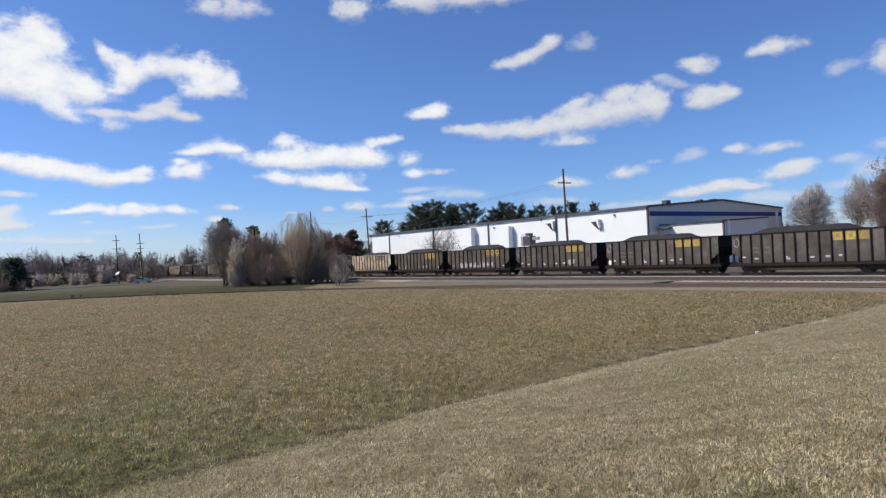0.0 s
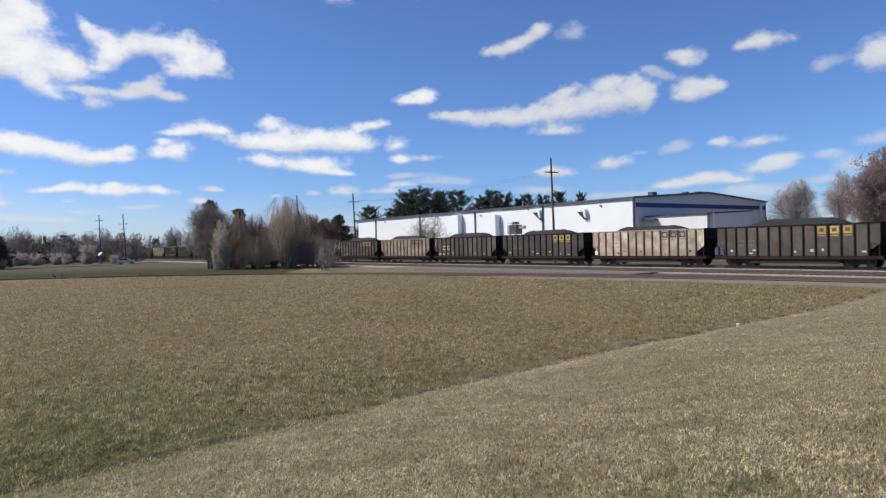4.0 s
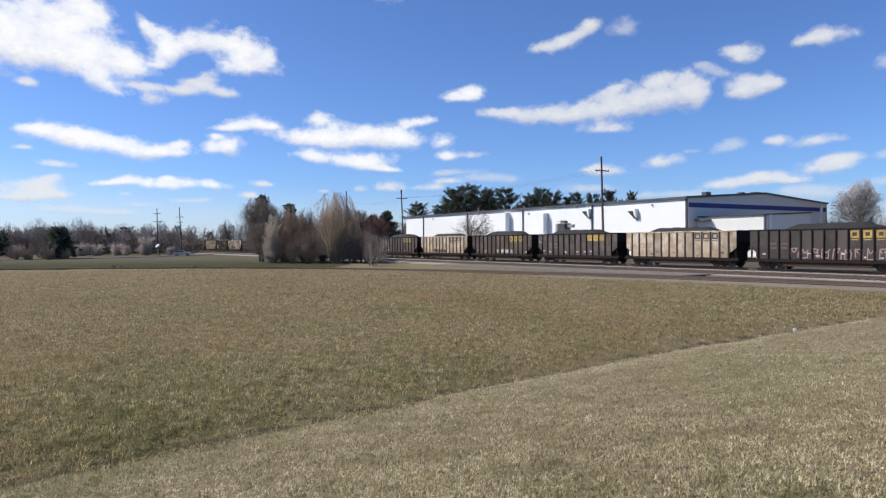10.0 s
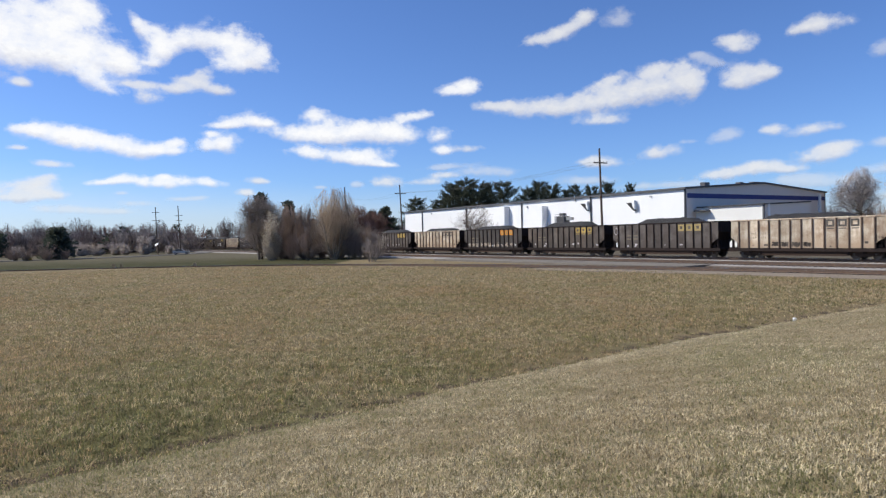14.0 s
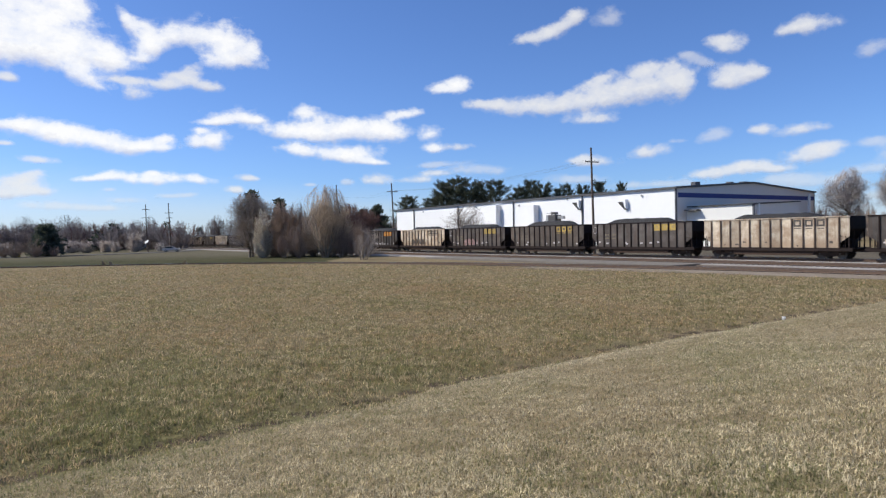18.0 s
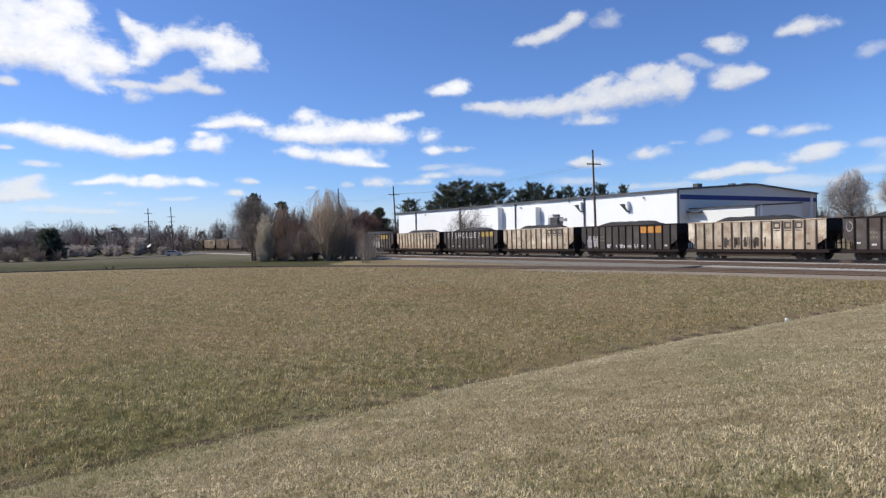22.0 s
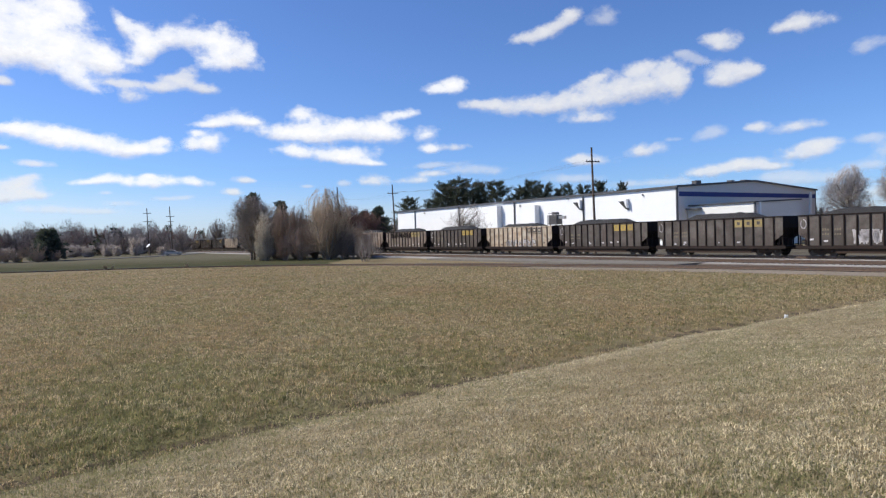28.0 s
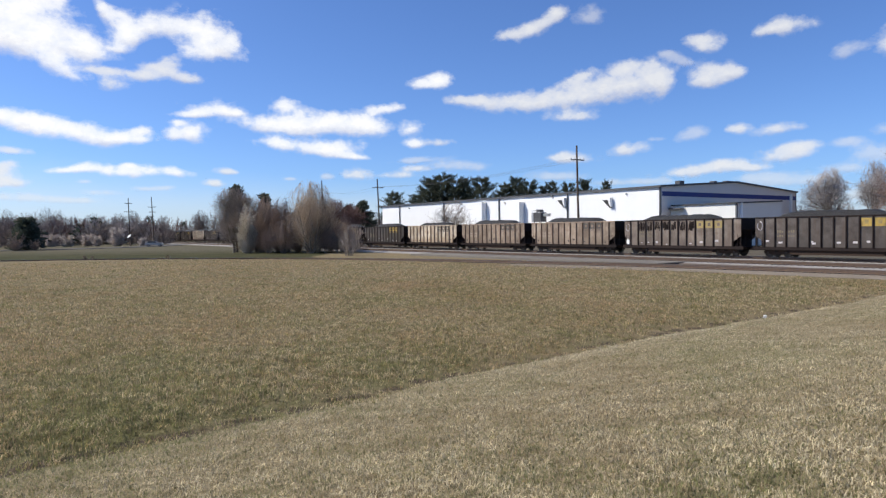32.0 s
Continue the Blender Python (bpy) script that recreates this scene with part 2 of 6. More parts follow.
def ground_material():
    k = Mat("meadow", 1.0, 0.0, 0.04)
    co = k.coords()
    lawn = k.n("ShaderNodeAttribute")
    lawn.attribute_name = "lawn"
    verge = k.n("ShaderNodeAttribute")
    verge.attribute_name = "verge"
    huge, big, mid, fine = k.noise(0.035, 3, 0.55, co), k.noise(0.22, 5, 0.65, co), k.noise(1.6, 5, 0.7, co), k.noise(14.0, 4, 0.75, co)
    streak = k.mix(k.ramp(mid, (0.36, 0.0), (0.64, 1.0)), (0.20, 0.155, 0.085), (0.29, 0.235, 0.145))
    green = k.ramp(k.math("ADD", k.math("MULTIPLY", swale_damp(k), 0.12), k.math("ADD", k.math("MULTIPLY", big, 0.7), k.math("MULTIPLY", mid, 0.3))), (0.5, 0.0), (0.68, 1.0))
    field = k.mix(k.math("MULTIPLY", green, 0.55), streak, (0.12, 0.135, 0.045))
    field = k.mix(k.ramp(k.noise(0.9, 5, 0.75, k.coords((1.0, 0.35, 1.0))), (0.45, 0.0), (0.65, 0.4)), field, (0.16, 0.12, 0.055))
    field = k.mix(k.math("MULTIPLY", k.ramp(huge, (0.42, 0.0), (0.62, 1.0)), 0.45), field, (0.26, 0.195, 0.115))
    mown = k.mix(k.ramp(mid, (0.35, 0.0), (0.66, 1.0)), (0.22, 0.18, 0.104), (0.34, 0.282, 0.174))
    mown = k.mix(k.math("MULTIPLY", k.ramp(big, (0.52, 0.0), (0.68, 1.0)), 0.35), mown, (0.15, 0.165, 0.06))
    edge = k.math("ADD", lawn.outputs["Fac"], k.math("MULTIPLY", k.math("SUBTRACT", k.math("ADD", k.math("MULTIPLY", big, 0.5), k.math("MULTIPLY", mid, 0.5)), 0.5), 1.6))
    soil = k.n("ShaderNodeAttribute")
    soil.attribute_name = "soil"
    bare = k.ramp(k.math("ADD", soil.outputs["Fac"], k.math("MULTIPLY", k.math("SUBTRACT", mid, 0.5), 1.6)), (0.55, 0.0), (0.8, 1.0))
    c = k.mix(k.ramp(edge, (0.4, 0.0), (0.6, 1.0)), field, mown)
    c = k.mix(bare, c, k.mix(fine, (0.03, 0.022, 0.015), (0.17, 0.13, 0.09)))
    mow = k.mix(k.ramp(big, (0.3, 0.0), (0.7, 1.0)), (0.052, 0.054, 0.026), (0.095, 0.09, 0.045))
    beyond = k.n("ShaderNodeSeparateXYZ", Vector=k.n("ShaderNodeNewGeometry").outputs["Position"]).outputs["Y"]
    mow = k.mix(k.n("ShaderNodeMapRange", Value=k.math("ADD", beyond, k.math("MULTIPLY", big, 26.0)), From_Min=122.0, From_Max=160.0).outputs[0], mow, (0.135, 0.12, 0.08))
    vedge = k.math("ADD", verge.outputs["Fac"], k.math("MULTIPLY", k.math("SUBTRACT", big, 0.5), 0.5))
    c = k.mix(k.ramp(vedge, (0.45, 0.0), (0.55, 1.0)), c, mow)
    # ground past the main line darkened: shade seen beneath the cars, put into colour
    train_shade = k.n("ShaderNodeAttribute")
    train_shade.attribute_name = "train_shade"
    c = k.mix(train_shade.outputs["Fac"], c, k.mix(k.ramp(big, (0.35, 0.0), (0.65, 1.0)), (0.10, 0.085, 0.065), (0.15, 0.13, 0.095)))
    dark = k.ramp(fine, (0.32, 0.45), (0.6, 1.0))
    c = k.mix(0.75, c, k.mix(1.0, c, dark, "MULTIPLY"))
    k.colour(c).bump(k.math("ADD", fine, k.math("MULTIPLY", mid, 1.5)), 0.7, 0.06)
    return k.m


def blade_material(name, a, b, green, brown, share, damp=0.0, foot=0.0, tuft_scale=5.5, low=0.58, high=1.3):
    """Dry grass, a little translucent: straw to brown, mottled tuft by tuft, with patches and single blades of green."""
    k = Mat(name, 0.75, 0.0, 0.2)
    rnd = k.n("ShaderNodeNewGeometry").outputs["Random Per Island"]
    co = k.coords()
    big, mid, tuft = k.noise(0.2, 5, 0.7, co), k.noise(1.1, 5, 0.75, co), k.noise(tuft_scale, 3, 0.7, k.coords((1.0, 0.7, 1.0)))
    c = k.mix(k.ramp(rnd, (0.2, 0.0), (0.8, 1.0)), a, b)
    far = k.noise(0.07, 5, 0.7, k.coords((1.0, 0.6, 1.0)))
    c = k.mix(k.math("MULTIPLY", k.ramp(far, (0.46, 0.0), (0.58, 1.0)), 0.6), c, brown)
    c = k.mix(k.math("MULTIPLY", k.ramp(mid, (0.46, 0.0), (0.58, 1.0)), 0.8), c, brown)
    g = k.math("ADD", k.math("MULTIPLY", k.math("ADD", k.math("MULTIPLY", big, 0.55), k.math("MULTIPLY", mid, 0.45)), 0.9), k.math("MULTIPLY", rnd, 0.22))
    xyz = k.n("ShaderNodeSeparateXYZ", Vector=k.n("ShaderNodeNewGeometry").outputs["Position"])
    if damp:
        g = k.math("ADD", g, k.math("MULTIPLY", swale_damp(k), damp))
    if foot:
        w = k.math("ADD", k.math("SUBTRACT", k.math("MULTIPLY", xyz.outputs["X"], 0.63), k.math("MULTIPLY", xyz.outputs["Y"], 0.777)), 11.6)
        lip = k.n("ShaderNodeMapRange", Value=k.math("ADD", w, k.math("MULTIPLY", mid, 0.8)), From_Min=1.7, From_Max=0.6, To_Min=0.0, To_Max=0.75).outputs[0]
        c = k.mix(lip, c, (0.72, 0.615, 0.42))
        near = k.n("ShaderNodeMapRange", Value=k.math("ADD", w, k.math("MULTIPLY", xyz.outputs["X"], 0.65)), From_Min=-3.0, From_Max=2.5, To_Min=foot, To_Max=0.0).outputs[0]
        g = k.math("ADD", g, near)
        c = k.mix(k.math("MULTIPLY", near, 4.0, True), c, brown)
    c = k.mix(k.math("MULTIPLY", k.ramp(g, (0.585 - share, 0.0), (0.66 - share, 1.0)), 0.85), c, green)
    v = k.ramp(tuft, (0.36, low), (0.5, 1.0), (0.64, high))
    c = k.mix(1.0, c, v, "MULTIPLY")
    k.colour(c)
    tl = k.n("ShaderNodeBsdfTranslucent", Color=c)
    mx = k.n("ShaderNodeMixShader", Fac=0.42)
    k.t.links.new(k.b.outputs[0], mx.inputs[1])
    k.t.links.new(tl.outputs[0], mx.inputs[2])
    k.t.links.new(mx.outputs[0], k.t.nodes["Material Output"].inputs[0])
    return k.m


MEADOW = ground_material()
LAWN_BLADES = blade_material("straw_lawn_blades", (0.80, 0.69, 0.455), (0.27, 0.207, 0.12), (0.215, 0.22, 0.09), (0.36, 0.27, 0.155), 0.0, 0.0, 0.12, 9.0, 0.66, 1.25)
FIELD_BLADES = blade_material("field_grass_blades", (0.635, 0.52, 0.315), (0.225, 0.168, 0.09), (0.19, 0.20, 0.075), (0.43, 0.285, 0.15), 0.03, 0.05, 0.0, 4.2, 0.5, 1.4)


def foliage(name, a, b, c, rough=0.8):
    k = Mat(name, rough, 0.0, 0.2)
    rnd = k.n("ShaderNodeNewGeometry").outputs["Random Per Island"]
    big = k.noise(0.5, 3, 0.6)
    col = k.mix(k.math("MULTIPLY", k.ramp(big, (0.35, 0.0), (0.65, 1.0)), 0.6), k.mix(rnd, a, b), c)
    k.colour(col)
    tl = k.n("ShaderNodeBsdfTranslucent", Color=col)
    mx = k.n("ShaderNodeMixShader", Fac=0.4)
    k.t.links.new(k.b.outputs[0], mx.inputs[1])
    k.t.links.new(tl.outputs[0], mx.inputs[2])
    k.t.links.new(mx.outputs[0], k.t.nodes["Material Output"].inputs[0])
    return k.m


BARK_GREY = worn("grey_bark", (0.21, 0.175, 0.14), (0.119, 0.098, 0.077), 0.95, 0.0, 4.0)
# grey bark made paler: the sunlight on the tan tree's branches is in the colour
BARK_SUNLIT = worn("sunlit_grey_bark", (0.30, 0.255, 0.20), (0.19, 0.16, 0.125), 0.95, 0.0, 4.0)
BARK_DARK = worn("dark_bark", (0.084, 0.07, 0.056), (0.049, 0.042, 0.035), 0.95, 0.0, 4.0)
TWIG_GREY = foliage("grey_twigs", (0.50, 0.435, 0.385), (0.30, 0.25, 0.215), (0.40, 0.34, 0.295))
TWIG_TAN = foliage("tan_twigs", (0.66, 0.55, 0.42), (0.40, 0.32, 0.24), (0.52, 0.42, 0.32))
TWIG_RED = foliage("reddish_twigs", (0.27, 0.155, 0.13), (0.15, 0.09, 0.08), (0.21, 0.125, 0.10))
TWIG_RUST = foliage("rusty_twigs", (0.44, 0.34, 0.30), (0.27, 0.205, 0.18), (0.36, 0.27, 0.235))
TWIG_BROWN = foliage("brown_twigs", (0.47, 0.37, 0.30), (0.28, 0.215, 0.175), (0.38, 0.29, 0.235))
BLOSSOM = foliage("pale_blossom", (0.78, 0.72, 0.60), (0.52, 0.465, 0.37), (0.60, 0.535, 0.43))
BLOSSOM_DULL = foliage("faded_blossom", (0.88, 0.80, 0.72), (0.64, 0.56, 0.49), (0.76, 0.67, 0.59))
NEEDLES = foliage("dark_needles", (0.07, 0.083, 0.06), (0.125, 0.14, 0.10), (0.085, 0.096, 0.07))
TWIG_LILAC = foliage("lilac_grey_twigs", (0.60, 0.55, 0.52), (0.40, 0.365, 0.345), (0.50, 0.455, 0.435))
TWIG_DARK = foliage("dark_twigs", (0.27, 0.22, 0.185), (0.16, 0.13, 0.11), (0.215, 0.175, 0.15))
# far woods: distance haze is mixed into these two twig colours
WOODS_BROWN = foliage("hazed_brown_twigs", (0.34, 0.285, 0.265), (0.21, 0.175, 0.165), (0.28, 0.23, 0.215))
WOODS_GREY = foliage("hazed_grey_twigs", (0.42, 0.37, 0.35), (0.27, 0.235, 0.225), (0.35, 0.31, 0.295))
NEEDLES_FAR = foliage("far_needles", (0.056, 0.0768, 0.0576), (0.088, 0.106, 0.0768), (0.072, 0.0832, 0.064))


# ---- mesh helpers ----
def mesh(name, verts, faces, material, smooth=False):
    me = bpy.data.meshes.new(name)
    me.from_pydata(verts, [], faces)
    me.materials.append(material)
    if smooth:
        me.polygons.foreach_set("use_smooth", [True] * len(me.polygons))
    return me


def child(name, me, parent, m=None, label=""):
    """Links a mesh as one object under a thing or part, at a pose in its space."""
    ob = new(name, me)
    ob.parent = parent
    if m is not None:
        ob.matrix_basis = m
    return tagged(ob, label)


def part(name, bm, material, parent, label="", smooth=False):
    """Links a bmesh as one mesh object under a thing or part."""
    me = bpy.data.meshes.new(name)
    bm.to_mesh(me)
    bm.free()
    me.materials.append(material)
    if smooth:
        me.polygons.foreach_set("use_smooth", [True] * len(me.polygons))
    return child(name, me, parent, None, label)


def box(bm, x0, x1, y0, y1, z0, z1, bevel=0.0):
    g = bmesh.ops.create_cube(bm, size=1.0, matrix=Matrix.Translation(((x0 + x1) / 2, (y0 + y1) / 2, (z0 + z1) / 2)) @ Matrix.Diagonal((x1 - x0, y1 - y0, z1 - z0, 1)))
    if bevel:
        es = list({e for v in g["verts"] for e in v.link_edges})
        bmesh.ops.bevel(bm, geom=es, offset=bevel, segments=1, affect="EDGES")
    return bm


def rod(bm, a, b, r0, r1=None, sides=8):
    a, b = Vector(a), Vector(b)
    m = Matrix.Translation((a + b) / 2) @ (b - a).to_track_quat("Z", "Y").to_matrix().to_4x4()
    bmesh.ops.create_cone(bm, cap_ends=True, segments=sides, radius1=r0, radius2=r0 if r1 is None else r1, depth=(b - a).length, matrix=m)
    return bm


def slab(bm, outline, y0, y1):
    """A plate with that outline in x and z, from y0 to y1."""
    a = [bm.verts.new((x, y0, z)) for x, z in outline]
    b = [bm.verts.new((x, y1, z)) for x, z in outline]
    n = len(outline)
    bm.faces.new(a)
    bm.faces.new(b[::-1])
    for i in range(n):
        bm.faces.new((a[(i + 1) % n], a[i], b[i], b[(i + 1) % n]))
    bmesh.ops.recalc_face_normals(bm, faces=bm.faces)
    return bm


def B():
    return bmesh.new()


def thing(name, m, label, category, group="", kind=""):
    ob = new(name)
    ob.matrix_basis = m
    return tagged(ob, label, category, group, kind)


def smooth01(x):
    x = min(1.0, max(0.0, x))
    return x * x * (3 - 2 * x)


def rail_frame(s, across, z=0.0):
    """A frame on the railway's grid: x points along it towards the camera's right, y across it, away from the camera."""
    m = Matrix((-ALONG, ACROSS, Vector((0, 0, 1)))).transposed().to_4x4()
    return Matrix.Translation(rail_place(s, across, z)) @ m


# ---- ground ----
SPUR = [rail_place(s, d) for s, d in ((-70, 53.9), (-40, 53.8), (-10, 53.4), (8, 52.9), (21, 52.0), (28, 51.3), (36, 49.9), (42.5, 48.5), (51, 46.3), (60, 43.8))] + [Vector(p) for p in
        ((-3.5, 79.3, -0.06), (-16.5, 87.6, -0.1), (-29, 91.6, -0.12), (-42, 93.0, -0.12), (-55, 92.0, -0.12), (-75, 90.0, -0.12), (-110, 83, -0.12), (-150, 70, -0.12), (-200, 50, -0.12))]


def spur_y(x):
    for a, b in zip(SPUR, SPUR[1:]):
        if b.x <= x <= a.x:
            return a.y + (b.y - a.y) * (x - a.x) / (b.x - a.x)
    return 1e9 if x > 0 else 52.0


def bank(x, y):
    """Metres up the mown bank from the swale at its foot."""
    return 0.63 * x - 0.777 * y + 11.6 + 0.35 * math.sin(x * 0.21 + 0.5)


def ground_z(x, y):
    w, d = bank(x, y), x * ACROSS.x + y * ACROSS.y
    fade = smooth01((47 - d) / 18)
    u = min(1.0, max(0.0, w / 12.5))
    z = 1.75 * u ** 1.2 - 0.13 * math.exp(-((w + 0.5) / 0.7) ** 2)
    r = math.hypot(x, y)
    z += 0.05 * noise.noise((x * 0.35, y * 0.35, 0)) + 0.02 * noise.noise((x * 1.6, y * 1.6, 4))
    z *= fade
    if r > 260:
        z += min(5.0, (r - 260) * 0.01) * max(0.0, noise.noise((x * 0.004, y * 0.004, 9)) + 0.1)
    return z


def build_ground():
    radii, r = [0.0], 0.5
    while r < 4700:
        radii.append(r)
        r *= 1.045 if r < 120 else 1.09
    n = 420
    verts, lawn, verge, soil, train_shade = [], [], [], [], []
    for r in radii:
        for i in range(n):
            a = 2 * math.pi * i / n
            x, y = r * math.sin(a), r * math.cos(a)
            verts.append((x, y, ground_z(x, y)))
            lawn.append(smooth01(0.5 + bank(x, y) / 1.6))
            soil.append(math.exp(-((bank(x, y) + 0.35) / 0.45) ** 2) * smooth01((62 - r) / 20))
            d = x * ACROSS.x + y * ACROSS.y
            # where that painted shade lies: from the main line to the warehouse
            train_shade.append(smooth01((d - 59) / 3) * smooth01((114 - d) / 3) if x * ALONG.x + y * ALONG.y < 190 else 0.0)
            verge.append(smooth01((-9 - x) / 14) if y > spur_y(x) else 0.0)
    faces = [(j * n + i, j * n + (i + 1) % n, (j + 1) * n + (i + 1) % n, (j + 1) * n + i) for j in range(len(radii) - 1) for i in range(n)]
    me = mesh("ground", verts, [f[::-1] for f in faces], MEADOW, True)
    for name, data in (("lawn", lawn), ("verge", verge), ("soil", soil), ("train_shade", train_shade)):
        me.attributes.new(name, "FLOAT", "POINT").data.foreach_set("value", data)
    tagged(new("ground", me), "dry spring meadow with a mown straw-coloured grass bank", "ground", kind="structure")


build_ground()


def sweep(points, profile, material, name, smooth=False):
    """A strip with that cross-section (across, z) along the points; it closes its own section."""
    verts, faces, k = [], [], len(profile)
    for i, p in enumerate(points):
        t = (points[min(i + 1, len(points) - 1)] - points[max(i - 1, 0)]).normalized()
        side = Vector((t.y, -t.x, 0))
        verts += [p + side * a + Vector((0, 0, z)) for a, z in profile]
    for i in range(len(points) - 1):
        for j in range(k):
            a, b = i * k + j, i * k + (j + 1) % k
            faces.append((a, b, b + k, a + k))
    faces += [tuple(range(k))[::-1], tuple(range(len(verts) - k, len(verts)))]
    return mesh(name, verts, faces, material, smooth)


def resample(points, step):
    out, carry = [], 0.0
    for a, b in zip(points, points[1:]):
        n = (b - a).length
        while carry < n:
            out.append(a.lerp(b, carry / n))
            carry += step
        carry -= n
    return out


def softened(points, rounds=3):
    for _ in range(rounds):
        new_points = [points[0]]
        for a, b in zip(points, points[1:]):
            new_points += [a.lerp(b, 0.25), a.lerp(b, 0.75)]
        points = new_points + [points[-1]]
    return points


TIE_MESH = None


def build_track(points, top, bed_half, bed_material, label, near_ties, slope=1.3):
    """Ballast, ties and two rails along a line; the ties listed by near_ties are pieces of their own."""
    global TIE_MESH
    track = thing("railway_track", Matrix(), label, "railway track", kind="structure")
    base = top - 0.19
    child("ballast", sweep(points, [(-bed_half - slope, -0.1), (-bed_half, base - 0.05), (bed_half, base - 0.05), (bed_half + slope, -0.1)], bed_material, "ballast"), track, None, "crushed stone ballast bed")
    for side in (-1, 1):
        o = side * 0.7525
        child("rail", sweep(points, [(o - 0.07, base), (o - 0.07, base + 0.02), (o - 0.015, base + 0.05), (o - 0.035, top - 0.04), (o - 0.035, top - 0.005), (o + 0.035, top - 0.005), (o + 0.035, top - 0.04), (o + 0.015, base + 0.05), (o + 0.07, base + 0.02), (o + 0.07, base)], RAIL_STEEL, "rail"), track)
        child("rail_head", sweep(points, [(o - 0.03, top - 0.005), (o - 0.03, top), (o + 0.03, top), (o + 0.03, top - 0.005)], RAIL_SHINE, "rail_head"), track, None, "polished running surface")
    if TIE_MESH is None:
        bm = box(B(), -0.11, 0.11, -1.3, 1.3, -0.17, 0.0, 0.012)
        TIE_MESH = bpy.data.meshes.new("tie")
        bm.to_mesh(TIE_MESH)
        bm.free()
        TIE_MESH.materials.append(TIE_WOOD)
    rng = random.Random(5)
    spots = resample(points, 0.56)
    verts, faces = [], []
    tv, tf = [v.co.copy() for v in TIE_MESH.vertices], [tuple(f.vertices) for f in TIE_MESH.polygons]
    singles = 0
    for i, p in enumerate(spots[:-1]):
        t = (spots[i + 1] - p).normalized()
        m = Matrix.Translation(p + Vector((0, 0, base + 0.012))) @ Matrix.Rotation(math.atan2(t.y, t.x) + rng.uniform(-0.02, 0.02), 4, "Z")
        s = p.dot(ALONG)
        if near_ties and near_ties[0] < s < near_ties[1] and p.dot(ACROSS) > 42 and singles < 290:
            child("tie", TIE_MESH, track, m)
            singles += 1
        else:
            k = len(verts)
            verts += [m @ v for v in tv]
            faces += [tuple(k + j for j in f) for f in tf]
    tagged(child("ties", mesh("ties", verts, faces, TIE_WOOD), track), "dark weathered wooden ties", kind="stuff")
    return track


line = lambda d, s0, s1: [rail_place(s, d) for s in range(s0, s1, 12)]
build_track(line(LINE_A, -160, 1300), RAIL_A, 2.3, BALLAST, "main line track on pale grey ballast under the coal train", None)
build_track(line(LINE_B, -160, 500), RAIL_B, 2.1, BALLAST, "empty siding with rusty rails on grey ballast", (8, 60))
build_track(softened(SPUR), RAIL_C, 1.4, BROWN_BALLAST, "rusty spur track that curves off across the meadow", (0, 62), 0.3)


def strip(name, points, half, z, material, label, category):
    me = sweep(points, [(-half, z - 0.3), (-half, z), (half, z), (half, z - 0.3)], material, name)
    return tagged(new(name, me), label, category, kind="structure")


strip("pavement", [rail_place(s, 53.2) for s in range(39, 84, 6)], 2.6, 0.23, GRAVEL, "pale gravel service strip between the tracks", "gravel")
strip("pavement", [rail_place(s, 54.9) for s in range(-100, 42, 10)], 0.9, 0.14, BROWN_BALLAST, "brown cinder strip between the tracks", "gravel")
strip("pavement", softened([rail_place(s, d - 3.3) for s, d in ((-60, 53.9), (-10, 53.4), (8, 52.9), (21, 52.0), (28, 51.3), (36, 49.9), (42.5, 48.5), (51, 46.3))], 2), 1.9, 0.03, PALE_DIRT, "strip of bare pale dirt along the spur", "dirt")
strip("road", softened([Vector(p) for p in ((-260, 105, 0), (-150, 138, 0), (-98, 152, 0), (-80, 176, 0), (-76, 205, 0), (-92, 260, 0), (-120, 340, 0))], 2), 3.0, 0.12, ASPHALT, "pale asphalt road beyond the meadow", "road")


